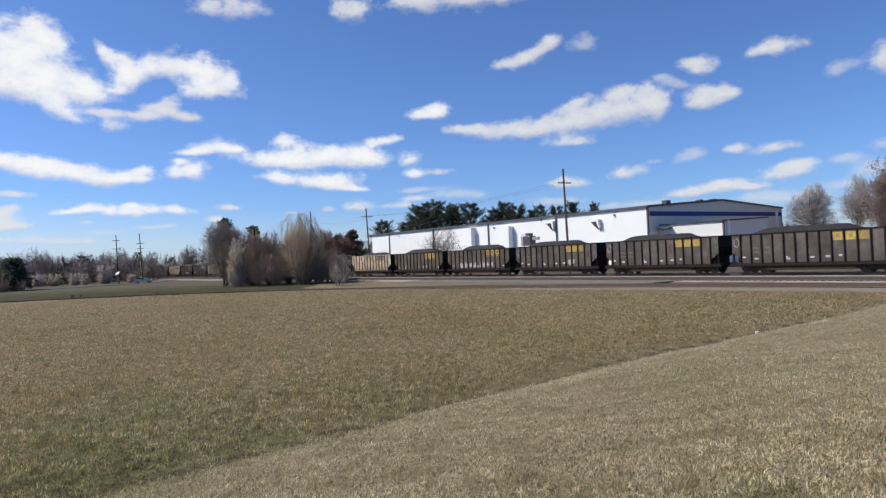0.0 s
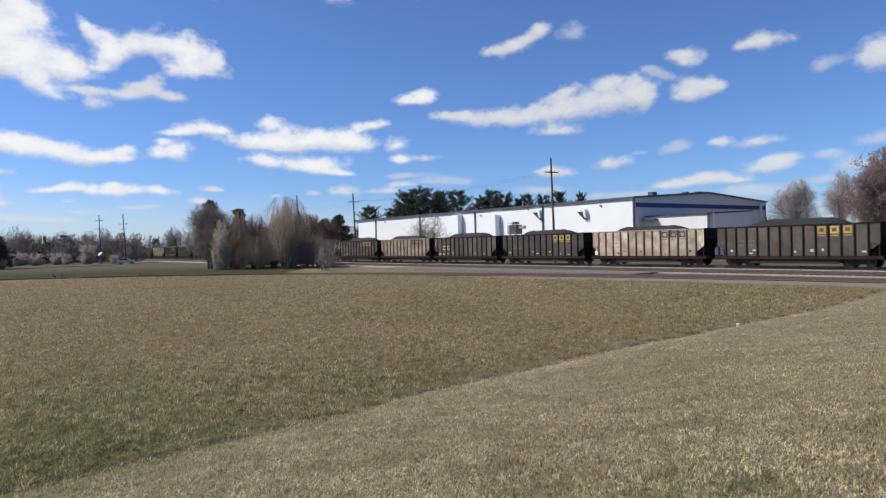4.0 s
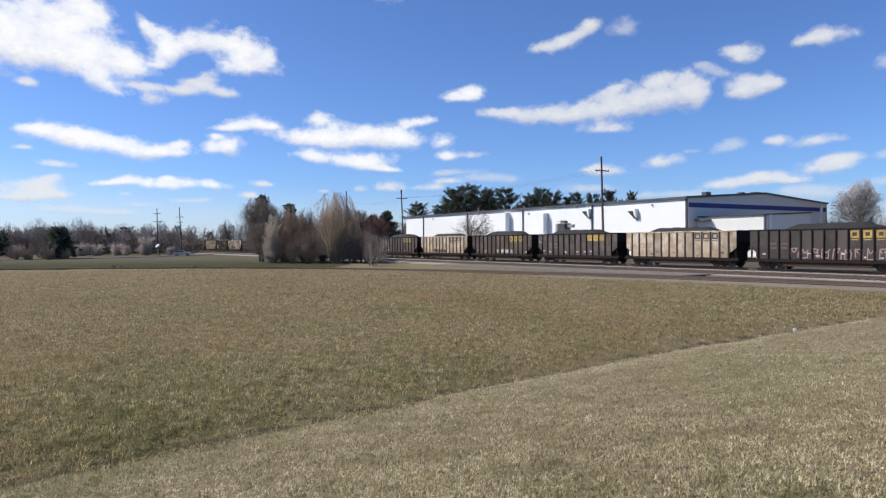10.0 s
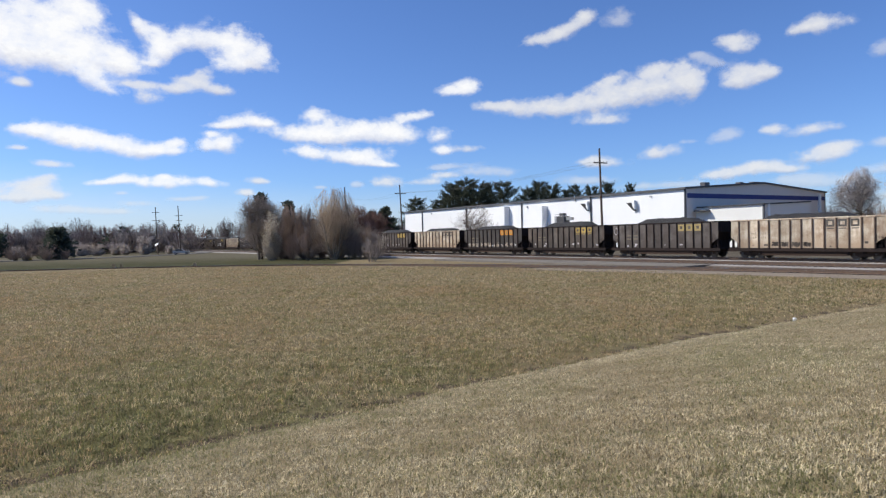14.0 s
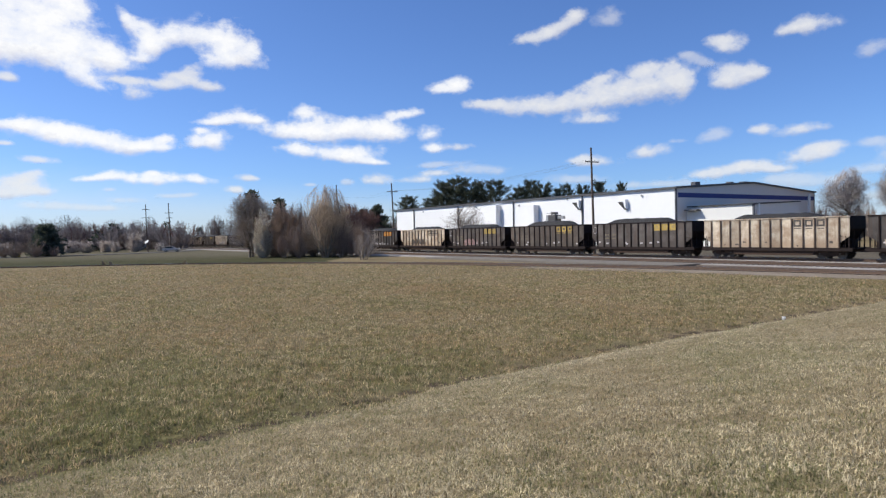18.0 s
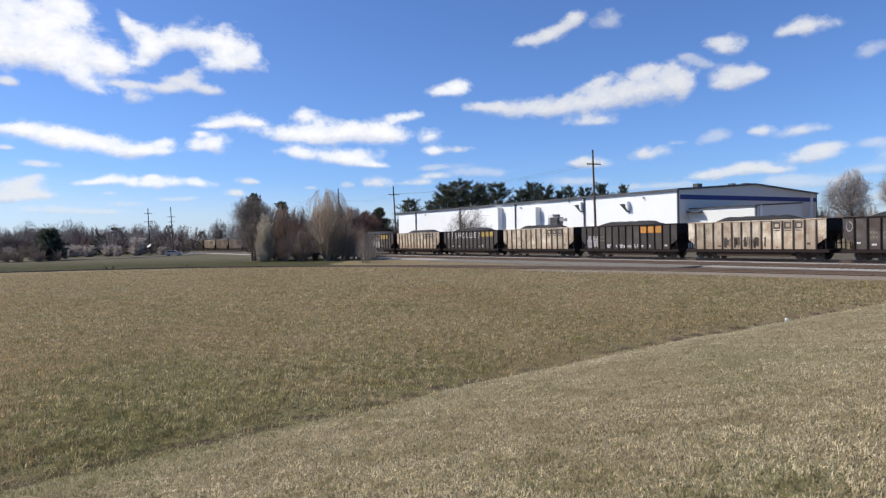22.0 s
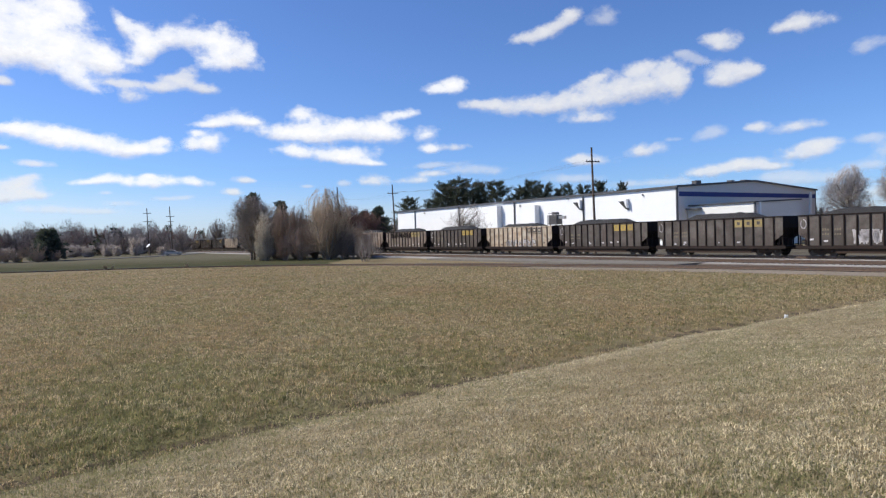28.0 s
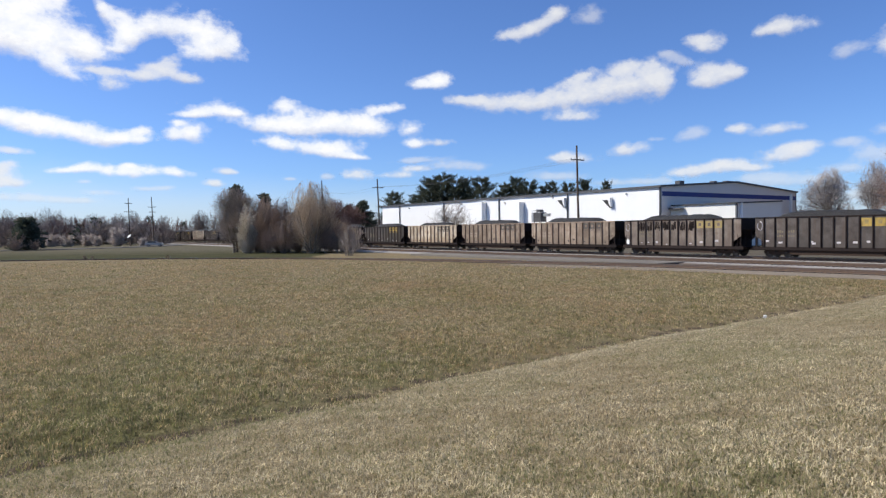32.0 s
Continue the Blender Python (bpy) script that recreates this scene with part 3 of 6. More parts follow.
# ---- warehouse ----
def build_warehouse():
    length, width, eave, ridge_y, ridge = 112.6, 52.4, 11.85, 26.6, 13.5
    w = thing("warehouse", rail_frame(85.74, 112.83), "long white metal warehouse with a grey gable and a blue band", "warehouse")
    # ribbed long wall
    verts, x = [], -length
    while x < 0:
        for dx, dy in ((0, 0), (0.76, 0), (0.79, -0.012), (0.87, -0.012), (0.9, 0)):
            if x + dx <= 0:
                verts.append((x + dx, dy))
        x += 0.9
    verts.append((0, 0))
    n = len(verts)
    vv = [(a, b, 0) for a, b in verts] + [(a, b, eave) for a, b in verts] + [(-length, 0.3, 0), (0, 0.3, 0), (-length, 0.3, eave), (0, 0.3, eave)]
    ff = [(i, i + 1, n + i + 1, n + i) for i in range(n - 1)] + [(2 * n + 1, 2 * n, 2 * n + 2, 2 * n + 3)]
    child("wall", mesh("wall", vv, ff, WHITE_WALL), w, None, "white ribbed metal wall")
    # gable walls, with a flat grey skin
    gable = [(0, 0), (width, 0), (width, eave), (ridge_y, ridge), (0, eave)]
    for x0, x1 in ((-0.3, 0.0), (-length, -length + 0.3)):
        g = [(x0, y + (0.31 if y == 0 else 0), z) for y, z in gable] + [(x1, y + (0.31 if y == 0 else 0), z) for y, z in gable]
        child("gable", mesh("gable", g, [(0, 1, 2, 3, 4)[::-1], (5, 6, 7, 8, 9)] + [(i, (i + 1) % 5, 5 + (i + 1) % 5, 5 + i) for i in range(5)], GREY_WALL), w, None, "grey metal gable wall")
    part("wall", box(B(), -length, 0, width - 0.3, width - 0.002, 0, eave), GREY_WALL, w)
    part("corner_trim", box(B(), -0.25, 0.06, -0.09, 0.28, 0, eave - 0.05), TRIM_DARK, w, "dark corner trim")
    part("corner_trim", box(B(), -0.25, 0.06, width - 0.2, width + 0.06, 0, eave - 0.05), TRIM_DARK, w)
    # roof slopes
    for y0, z0 in ((-0.25, eave), (width + 0.25, eave)):
        bm = B()
        q = [bm.verts.new((x, y, z)) for dz in (0, 0.28) for x, y, z in ((-length - 0.3, y0, z0 + dz), (0.3, y0, z0 + dz), (0.3, ridge_y, ridge + dz), (-length - 0.3, ridge_y, ridge + dz))]
        for f in ((0, 1, 2, 3), (7, 6, 5, 4), (0, 4, 5, 1), (1, 5, 6, 2), (2, 6, 7, 3), (3, 7, 4, 0)):
            bm.faces.new([q[i] for i in f])
        bmesh.ops.recalc_face_normals(bm, faces=bm.faces)
        part("roof", bm, ROOF_METAL, w, "grey sheet metal roof")
    part("gutter", box(B(), -length - 0.3, 0.3, -0.42, -0.25, eave - 0.12, eave + 0.28), TRIM_DARK, w, "dark eaves gutter")
    for sgn, y0, y1 in ((1, -0.3, ridge_y), (-1, width + 0.3, ridge_y)):
        bm = B()
        q = [bm.verts.new((x, y, z)) for x in (0.3, 0.36) for y, z in ((y0, eave - 0.06), (y1, ridge - 0.06), (y1, ridge + 0.32), (y0, eave + 0.32))]
        for f in ((0, 1, 2, 3), (7, 6, 5, 4), (0, 4, 5, 1), (1, 5, 6, 2), (2, 6, 7, 3), (3, 7, 4, 0)):
            bm.faces.new([q[i] for i in f])
        bmesh.ops.recalc_face_normals(bm, faces=bm.faces)
        part("rake_trim", bm, TRIM_DARK, w, "dark rake trim")
    part("band", box(B(), 0.003, 0.05, 0.6, width, 10.0, 10.95), BLUE_BAND, w, "dark blue painted band")
    part("downpipe", box(B(), 0.0, 0.35, 49.3, 50.1, 0, 11.4, 0.03), WHITE_WALL, w, "white downpipe")
    # downpipes of the long wall
    for s in (186.8, 161.7, 136.3, 111.4):
        part("downpipe", box(B(), 85.74 - s - 0.13, 85.74 - s + 0.13, -0.33, -0.07, 0.2, eave - 0.1, 0.03), TRIM_DARK, w, "dark downpipe")
    # exhaust hoods: a sloping cowl on two cheeks
    for s, top in ((98.9, 9.75), (112.7, 10.3)):
        x = 85.74 - s
        bm = B()
        lower = [bm.verts.new((x + dx, y, top - 1.75)) for dx, y in ((0.3, -0.4), (0.8, -0.4), (0.8, -0.07), (0.3, -0.07))]
        upper = [bm.verts.new((x + dx, y, top)) for dx, y in ((-1.0, -1.2), (0.25, -1.2), (0.25, -0.07), (-1.0, -0.07))]
        inner = [bm.verts.new((x + dx, y, top - 0.1)) for dx, y in ((-0.85, -1.1), (0.15, -1.1), (0.15, -0.1), (-0.85, -0.1))]
        bm.faces.new(lower[::-1])
        bm.faces.new(inner)
        for q in range(4):
            bm.faces.new((lower[q], lower[(q + 1) % 4], upper[(q + 1) % 4], upper[q]))
            bm.faces.new((upper[q], upper[(q + 1) % 4], inner[(q + 1) % 4], inner[q]))
        bmesh.ops.recalc_face_normals(bm, faces=bm.faces)
        hood = part("exhaust_hood", bm, HOOD_DARK, w, "weathered metal exhaust hood")
        part("hood_cheek", slab(B(), [(x - 0.1, top + 0.05), (x + 0.45, top + 0.55), (x + 0.85, top + 0.5), (x + 1.0, top - 1.5)], -0.9, -0.08), WHITE_WALL, hood, "white sheet metal cheek")
    # ducts against the wall
    for s, half, top in ((143.2, 1.5, 11.1), (127.6, 1.1, 10.5)):
        x = 85.74 - s
        bm = box(B(), x - half, x + half, -1.7, -0.07, 0, top, 0.05)
        part("air_duct", bm, WHITE_WALL, w, "white vertical duct housing")
    part("light", box(B(), -8.6, -8.3, -0.35, -0.06, 10.6, 11.0, 0.03), HOOD_METAL, w, "small wall lamp")
    for s, z in ((181, 10.6), (153, 10.9), (134, 10.4), (116.5, 11.2)):
        part("light", box(B(), 85.74 - s - 0.2, 85.74 - s + 0.2, -0.35, -0.06, z, z + 0.4, 0.03), HOOD_METAL, w, "small wall lamp")
    for y, half, h in ((8.5, 0.8, 0.75), (20.5, 0.6, 0.35), (26.0, 1.2, 0.2)):
        z = 11.85 + min(y, 26.6) / 26.6 * 1.65
        part("roof_vent", box(B(), -2.2, -1.0, y - half, y + half, z, z + 0.28 + h, 0.05), TRIM_DARK, w, "low box-shaped roof vent")
    return w


build_warehouse()


def build_annex():
    a = thing("annex", rail_frame(85.74, 116.0), "low white annex with a mono-pitch roof beside the warehouse gable", "annex")
    L, W, h0, h1 = 14.6, 15.5, 7.95, 8.5
    part("wall", box(B(), 0.06, L, 0, 0.25, 0, h0), ANNEX_WALL, a, "white metal wall")
    bm = B()
    q = [bm.verts.new((x, y, z)) for x in (L - 0.25, L - 0.004) for y, z in ((0.26, 0), (W, 0), (W, h1), (0.26, h0))]
    for f in ((0, 1, 2, 3), (7, 6, 5, 4), (0, 4, 5, 1), (1, 5, 6, 2), (2, 6, 7, 3), (3, 7, 4, 0)):
        bm.faces.new([q[i] for i in f])
    bmesh.ops.recalc_face_normals(bm, faces=bm.faces)
    part("end_wall", bm, GREY_WALL, a, "grey end wall")
    bm = B()
    q = [bm.verts.new((x, y, z)) for dz in (0, 0.22) for x, y, z in ((0.4, -0.3, h0 + dz), (L + 0.25, -0.3, h0 + dz), (L + 0.25, W, h1 + 0.02 + dz), (0.4, W, h1 + 0.02 + dz))]
    for f in ((0, 1, 2, 3), (7, 6, 5, 4), (0, 4, 5, 1), (1, 5, 6, 2), (2, 6, 7, 3), (3, 7, 4, 0)):
        bm.faces.new([q[i] for i in f])
    bmesh.ops.recalc_face_normals(bm, faces=bm.faces)
    part("roof", bm, ROOF_DARK, a, "dark grey metal roof")
    part("corner_trim", box(B(), L - 0.3, L + 0.03, -0.05, 0.26, 0, h0), TRIM_DARK, a, "dark corner trim")
    part("downpipe", box(B(), L + 0.01, L + 0.3, 1.0, 1.5, 0, h0 + 0.2, 0.03), WHITE_WALL, a, "white downpipe")
    part("awning", box(B(), 0.5, 3.4, -1.3, -0.01, 7.2, 7.5, 0.03), TRIM_DARK, a, "dark awning")


build_annex()


def build_cooling_unit():
    u = thing("cooling_unit", rail_frame(115.0, 107.5), "dark metal cooling unit on a steel stand by the warehouse wall", "cooling unit")
    part("housing", box(B(), -2.0, 1.1, -0.9, 0.9, 5.3, 7.5, 0.06), HOOD_DARK, u, "dark sheet metal housing")
    part("side_panel", box(B(), -2.0, -1.3, -1.0, -0.905, 5.3, 7.5, 0.02), HOOD_METAL, u, "pale galvanised side panel")
    part("vent_stack", rod(B(), (-1.4, 0.2, 7.5), (-1.4, 0.2, 8.3), 0.22, None, 10), HOOD_METAL, u)
    part("top_rail", box(B(), -1.9, 1.0, -0.85, -0.78, 7.85, 7.93), HOOD_DARK, u)
    part("fan_cowl", rod(B(), (-0.1, 0, 7.6), (-0.1, 0, 8.15), 0.85, 0.75, 16), HOOD_DARK, u, "dark round fan cowl")
    for i in range(7):
        part("louvre", box(B(), -1.2, 1.0, -0.96, -0.9, 5.8 + 0.25 * i, 5.92 + 0.25 * i), HOOD_DARK, u)
    part("side_duct", box(B(), 1.1, 3.0, -0.4, 0.4, 6.5, 7.2, 0.04), HOOD_METAL, u)
    for x in (-1.2, 1.0):
        for y in (-0.8, 0.8):
            part("leg", box(B(), x - 0.08, x + 0.08, y - 0.08, y + 0.08, -0.1, 5.6), HOOD_DARK, u)


build_cooling_unit()


# ---- coal train ----
PITCH = 16.0
STAKES = [-6.36 + 1.06 * i for i in range(13)]


def ring_mark(bm, x, z, w, h, y, bar=0.12):
    """A hollow square mark over a short bar, on the plane y."""
    for x0, x1, z0, z1 in ((x, x + bar, z, z + h), (x + bar, x + w - bar, z, z + bar), (x + bar, x + w - bar, z + h - bar, z + h), (x + w - bar, x + w, z, z + h), (x + 0.05, x + w - 0.05, z - 0.2, z - 0.12)):
        box(bm, x0, x1, y - 0.006, y, z0, z1)
    return bm


def spray_marks(rng, x0, x1, z0, z1, y, count):
    """Unreadable sprayed strokes between the stakes, as short slanted bars."""
    bm = B()
    for _ in range(int(count * 1.6)):
        x = rng.uniform(x0, x1)
        near = min(abs(x - s) for s in STAKES)
        if near < 0.2:
            continue
        z, h, w = rng.uniform(z0, z0 + (z1 - z0) * 0.35), rng.uniform(0.35, 1.0) * (z1 - z0), rng.uniform(0.07, 0.2)
        lean = rng.uniform(-0.12, 0.12)
        slab(bm, [(x - w / 2, z), (x + w / 2, z), (x + w / 2 + lean, min(z + h, z1)), (x - w / 2 + lean, min(z + h, z1))], y - 0.006, y)
    return bm


def glyphs(rng, x0, count, wide, z0, z1, y, bar):
    """A row of unreadable sprayed signs: each a bent loop and a slash, drawn with flat strokes."""
    bm = B()
    for n in range(count):
        c, m, h = x0 + wide * (n + 0.5), (z0 + z1) / 2, (z1 - z0) / 2
        jit = lambda k: rng.uniform(-k, k) * wide
        foot_l, head_l = (c - 0.34 * wide + jit(0.08), z0 + jit(0.1)), (c - 0.3 * wide + jit(0.1), z1 - abs(jit(0.12)))
        foot_r, head_r = (c + 0.3 * wide + jit(0.1), z0 + jit(0.06)), (c + 0.34 * wide + jit(0.08), z1 - abs(jit(0.2)))
        lines = [(foot_l, head_l), ((c + jit(0.1), m + jit(0.1)), head_r), (head_l, (c + jit(0.12), m)), (foot_r, (foot_r[0] + jit(0.08), m + h * 0.3))]
        if n % 2:
            lines.append((foot_l, foot_r))
        else:
            lines.append((head_l, head_r))
        for (xa, za), (xb, zb) in lines:
            d = max(0.05, math.hypot(xb - xa, zb - za))
            u, v = -(zb - za) / d * bar / 2, (xb - xa) / d * bar / 2
            slab(bm, [(xa + u, za + v), (xb + u, zb + v), (xb - u, zb - v), (xa - u, za - v)], y - 0.005, y)
    return bm


def build_car(paint, mark, label, seed):
    """An open hopper car: its base is the rail top under its middle, x points the way it runs."""
    rng = random.Random(seed)
    pale = mark == "ink"
    car = thing("hopper_car", Matrix(), label, "hopper car", "coal train")
    outline = [(-7.25, 2.05), (-6.4, 1.45), (-6.4, 1.02), (6.4, 1.02), (6.4, 1.45), (7.25, 2.05), (7.25, 3.72), (-7.25, 3.72)]
    part("side_sheet", slab(B(), outline, 1.45, 1.48), paint, car)
    for e in (-1, 1):
        end = [(e * 7.25, 2.05), (e * 6.4, 1.45), (e * 6.4, 1.02), (e * 6.36, 1.02), (e * 6.36, 3.72), (e * 7.25, 3.72)]
        part("side_panel", slab(B(), end[::e], -1.48, -1.45), paint, car)
    for a, b in zip(STAKES, STAKES[1:]):
        part("side_panel", slab(B(), [(a, 1.02), (b, 1.02), (b, 3.72), (a, 3.72)], -1.48, -1.45), paint, car)
    for y in (-1.465, 1.465):
        part("top_chord", box(B(), -7.3, 7.3, y - 0.07, y + 0.07, 3.72, 3.84, 0.015), paint if pale else BLACK_STEEL, car)
        part("side_sill", box(B(), -7.5, 7.5, y - 0.06, y + 0.06, 0.70, 1.017, 0.01), BLACK_STEEL, car, "dark side sill")
    stake = box(B(), -0.055, 0.055, -0.12, 0.0, 1.02, 3.72, 0.012)
    me = bpy.data.meshes.new("stake")
    stake.to_mesh(me)
    stake.free()
    me.materials.append(RUST_STAKE if pale else BLACK_STEEL)
    for x in STAKES:
        child("stake", me, car, pose(x, -1.4805, 0))
        child("stake", me, car, pose(x, 1.4805, 0, 0, 0, 180))
    for e in (-1, 1):
        # black even on pale cars: the shade on the ends is put into the colour
        part("end_sheet", box(B(), min(e * 7.2, e * 7.25), max(e * 7.2, e * 7.25), -1.44, 1.44, 2.7, 3.84), BLACK_STEEL, car)
        part("slope_sheet", slab(B(), [(e * 7.2, 2.76), (e * 7.2, 2.68), (e * 5.85, 0.9), (e * 5.75, 0.96)], -1.44, 1.44), BLACK_STEEL, car, "dark slope sheet")
        for y in (-1.38, -0.5, 0.5, 1.38):
            part("end_post", box(B(), e * 7.15 - 0.05, e * 7.15 + 0.05, y - 0.05, y + 0.05, 1.017, 2.72, 0.01), BLACK_STEEL, car)
        part("end_platform", box(B(), min(e * 5.8, e * 7.5), max(e * 5.8, e * 7.5), -1.4, 1.4, 0.9, 0.98), BLACK_STEEL, car)
        part("brake_gear", box(B(), min(e * 6.35, e * 6.95), max(e * 6.35, e * 6.95), -0.75, 0.75, 0.985, 1.75, 0.04), BLACK_STEEL, car)
        part("air_tank", rod(B(), (e * 6.6, -1.2, 1.18), (e * 6.6, -0.78, 1.18), 0.17, None, 10), BLACK_STEEL, car)
        part("coupler", box(box(B(), min(e * 7.1, e * 7.85), max(e * 7.1, e * 7.85), -0.09, 0.09, 0.62, 0.84, 0.02), min(e * 7.78, e * 8.0), max(e * 7.78, e * 8.0), -0.16, 0.16, 0.6, 0.88, 0.04), RUSTY_STEEL, car, "rusty coupler")
        lad = B()
        for i in range(3):
            rod(lad, (e * 6.72 - 0.22, -1.56, 1.2 + 0.42 * i), (e * 6.72 + 0.22, -1.56, 1.2 + 0.42 * i), 0.011, None, 5)
        for dx in (-0.22, 0.22):
            rod(lad, (e * 6.72 + dx, -1.56, 0.95), (e * 6.72 + dx, -1.56, 2.2), 0.014, None, 5)
        part("ladder", lad, BLACK_STEEL, car)
        bogie = part("bogie", box(B(), -0.2, 0.2, -1.1, 1.1, 0.5, 0.86, 0.02), BLACK_STEEL, car)
        bogie.matrix_basis = pose(e * 5.35, 0, 0)
        frame_outline = [(-1.25, 0.36), (-1.25, 0.6), (-0.45, 0.82), (0.45, 0.82), (1.25, 0.6), (1.25, 0.36), (0.8, 0.36), (0.45, 0.24), (-0.45, 0.24), (-0.8, 0.36)]
        for y in (-1.08, 0.98):
            part("side_frame", slab(B(), frame_outline, y, y + 0.1), RUSTY_STEEL, bogie)
        for k, x in enumerate((-0.89, 0.89)):
            bm = B()
            for y in (-0.7525, 0.7525):
                s = 1 if y > 0 else -1
                rod(bm, (0, y - 0.06, 0), (0, y + 0.06, 0), 0.455, 0.455, 20)
                rod(bm, (0, y - s * 0.06, 0), (0, y - s * 0.1, 0), 0.49, 0.49, 20)
                rod(bm, (0.26, y + s * 0.06, 0), (0.26, y + s * 0.075, 0), 0.05, None, 6)
            rod(bm, (0, -1.12, 0), (0, 1.12, 0), 0.085, None, 10)
            w = part("wheelset", bm, WHEEL_STEEL, bogie)
            w.matrix_basis = pose(x, 0, 0.46)
            w["axle"] = k
    part("centre_sill", box(B(), -7.3, 7.3, -0.28, 0.28, 0.62, 0.9), BLACK_STEEL, car)
    for y0, y1 in ((-1.34, -1.26), (1.26, 1.34)):
        part("hopper_skirt", slab(B(), [(-4.05, 0.7), (4.05, 0.7), (3.9, 0.3), (-3.9, 0.3)], y0, y1), RUSTY_STEEL, car, "rust-brown hopper skirt")
    for x in (-3.6, -1.2, 1.2, 3.6):
        bm = B()
        slab(bm, [(x - 1.1, 1.0), (x + 1.1, 1.0), (x + 0.45, 0.34), (x - 0.45, 0.34)], -1.3, 1.3)
        part("hopper_bay", bm, BLACK_STEEL, car, "dark discharge hopper")
    # the heaped load
    nx, ny, vv, lean, heap = 44, 10, [], rng.uniform(-0.3, 0.7), rng.uniform(0.78, 1.0)
    for i in range(nx + 1):
        for j in range(ny + 1):
            x, y = -7.19 + 14.38 * i / nx, -1.42 + 2.84 * j / ny
            h = smooth01((6.1 + lean * 0.6 - abs(x + lean)) / 3.4) * (0.35 + 0.65 * smooth01((1.45 - abs(y)) / 1.1))
            vv.append((x, y, 3.45 + heap * h + 0.09 * noise.noise((x * 1.3, y * 1.3, seed * 7.0)) * (0.3 + h)))
    child("coal_load", mesh("coal_load", vv, [(i * (ny + 1) + j, (i + 1) * (ny + 1) + j, (i + 1) * (ny + 1) + j + 1, i * (ny + 1) + j + 1) for i in range(nx) for j in range(ny)], COAL, True), car, None, "heaped black coal")
    # markings on both sides
    spots = [STAKES[i] + 0.1 for i in ((9, 10, 11) if mark == "late" else (8, 9, 10))]
    for x in spots:
        if mark in ("squares", "orange", "faded", "late"):
            bm = box(B(), x, x + 0.84, -1.486, -1.4805, 2.86, 3.58)
            block = part("marking", bm, {"squares": YELLOW_PAINT, "late": YELLOW_PAINT, "orange": ORANGE_PAINT, "faded": FADED_PAINT}[mark], car, "painted panel mark")
            ink = B()
            box(ink, x + 0.28, x + 0.6, -1.491, -1.4865, 3.08, 3.4)
            part("marking_centre", ink, FADED_PAINT if mark != "faded" else paint, block)
        elif mark in ("letters", "ink"):
            part("marking", ring_mark(B(), x + 0.06, 2.95, 0.72, 0.66, -1.4805, 0.17), YELLOW_PAINT if mark == "letters" else INK_PAINT, car, "painted letter mark")
    num = B()
    for i in (1, 2):
        for z in (2.35, 1.95):
            for j in range(3):
                box(num, STAKES[i] + 0.2 + 0.22 * j, STAKES[i] + 0.33 + 0.22 * j, -1.487, -1.4805, z, z + rng.uniform(0.14, 0.24))
    tagged(part("reporting_mark", num, {"ink": FAINT_INK, "plain": CHALK_PAINT}.get(mark, FAINT_PAINT), car, "worn number lettering"), kind="stuff")
    chalk = B()
    for _ in range(7):
        i = rng.randrange(12)
        x, z = STAKES[i] + rng.uniform(0.15, 0.6), rng.uniform(1.1, 1.5)
        box(chalk, x, x + rng.uniform(0.15, 0.4), -1.486, -1.4805, z, z + rng.uniform(0.06, 0.22))
    if mark in ("squares", "faded", "plain"):
        ring = B()
        for n in range(9):
            a, b = 2.3 + n * 0.62, 2.3 + (n + 1) * 0.62
            rod(ring, (-6.78 + 0.26 * math.cos(a), -1.482, 3.0 + 0.42 * math.sin(a)), (-6.78 + 0.26 * math.cos(b), -1.482, 3.0 + 0.42 * math.sin(b)), 0.035, None, 4)
        part("chalk_ring", ring, CHALK_PAINT, car, "white chalked ring")
    tagged(part("stencil", chalk, CHALK_PAINT if not pale else BROWN_PAINT, car, "small worn stencils"), kind="stuff")
    return car


CAR_KINDS = {
    "g": (GREY_PAINT, "squares", "weathered grey hopper car heaped with coal, yellow square marks"),
    "f": (GREY_PAINT, "faded", "weathered grey hopper car heaped with coal, faded yellow marks"),
    "b": (BROWN_PAINT, "letters", "grimy brown-grey hopper car heaped with coal, yellow letter marks"),
    "d": (DARK_PAINT, "letters", "sooty dark hopper car heaped with coal, yellow letter marks"),
    "o": (DARK_PAINT, "orange", "sooty black hopper car heaped with coal, orange square marks"),
    "p": (BROWN_PAINT, "plain", "grimy brown hopper car heaped with coal, without marks"),
    "n": (UMBER_PAINT, "faded", "rust-brown hopper car heaped with coal, faded yellow marks"),
    "w": (DARK_PAINT, "late", "sooty dark hopper car heaped with coal, silver sprayed letters"),
    "c": (CREAM_PAINT, "ink", "rust-streaked cream hopper car heaped with coal, dark letter marks"),
    "t": (TAN_PAINT, "ink", "rust-stained tan hopper car heaped with coal, dark letter marks"),
}
# the order from the head of the train to its tail
CONSIST = "ggggbbcdptfdcgbcfbocgbgcocwcgfgcgnttcdbgcdbgfcbdgcbgdcbg"
CARS = []


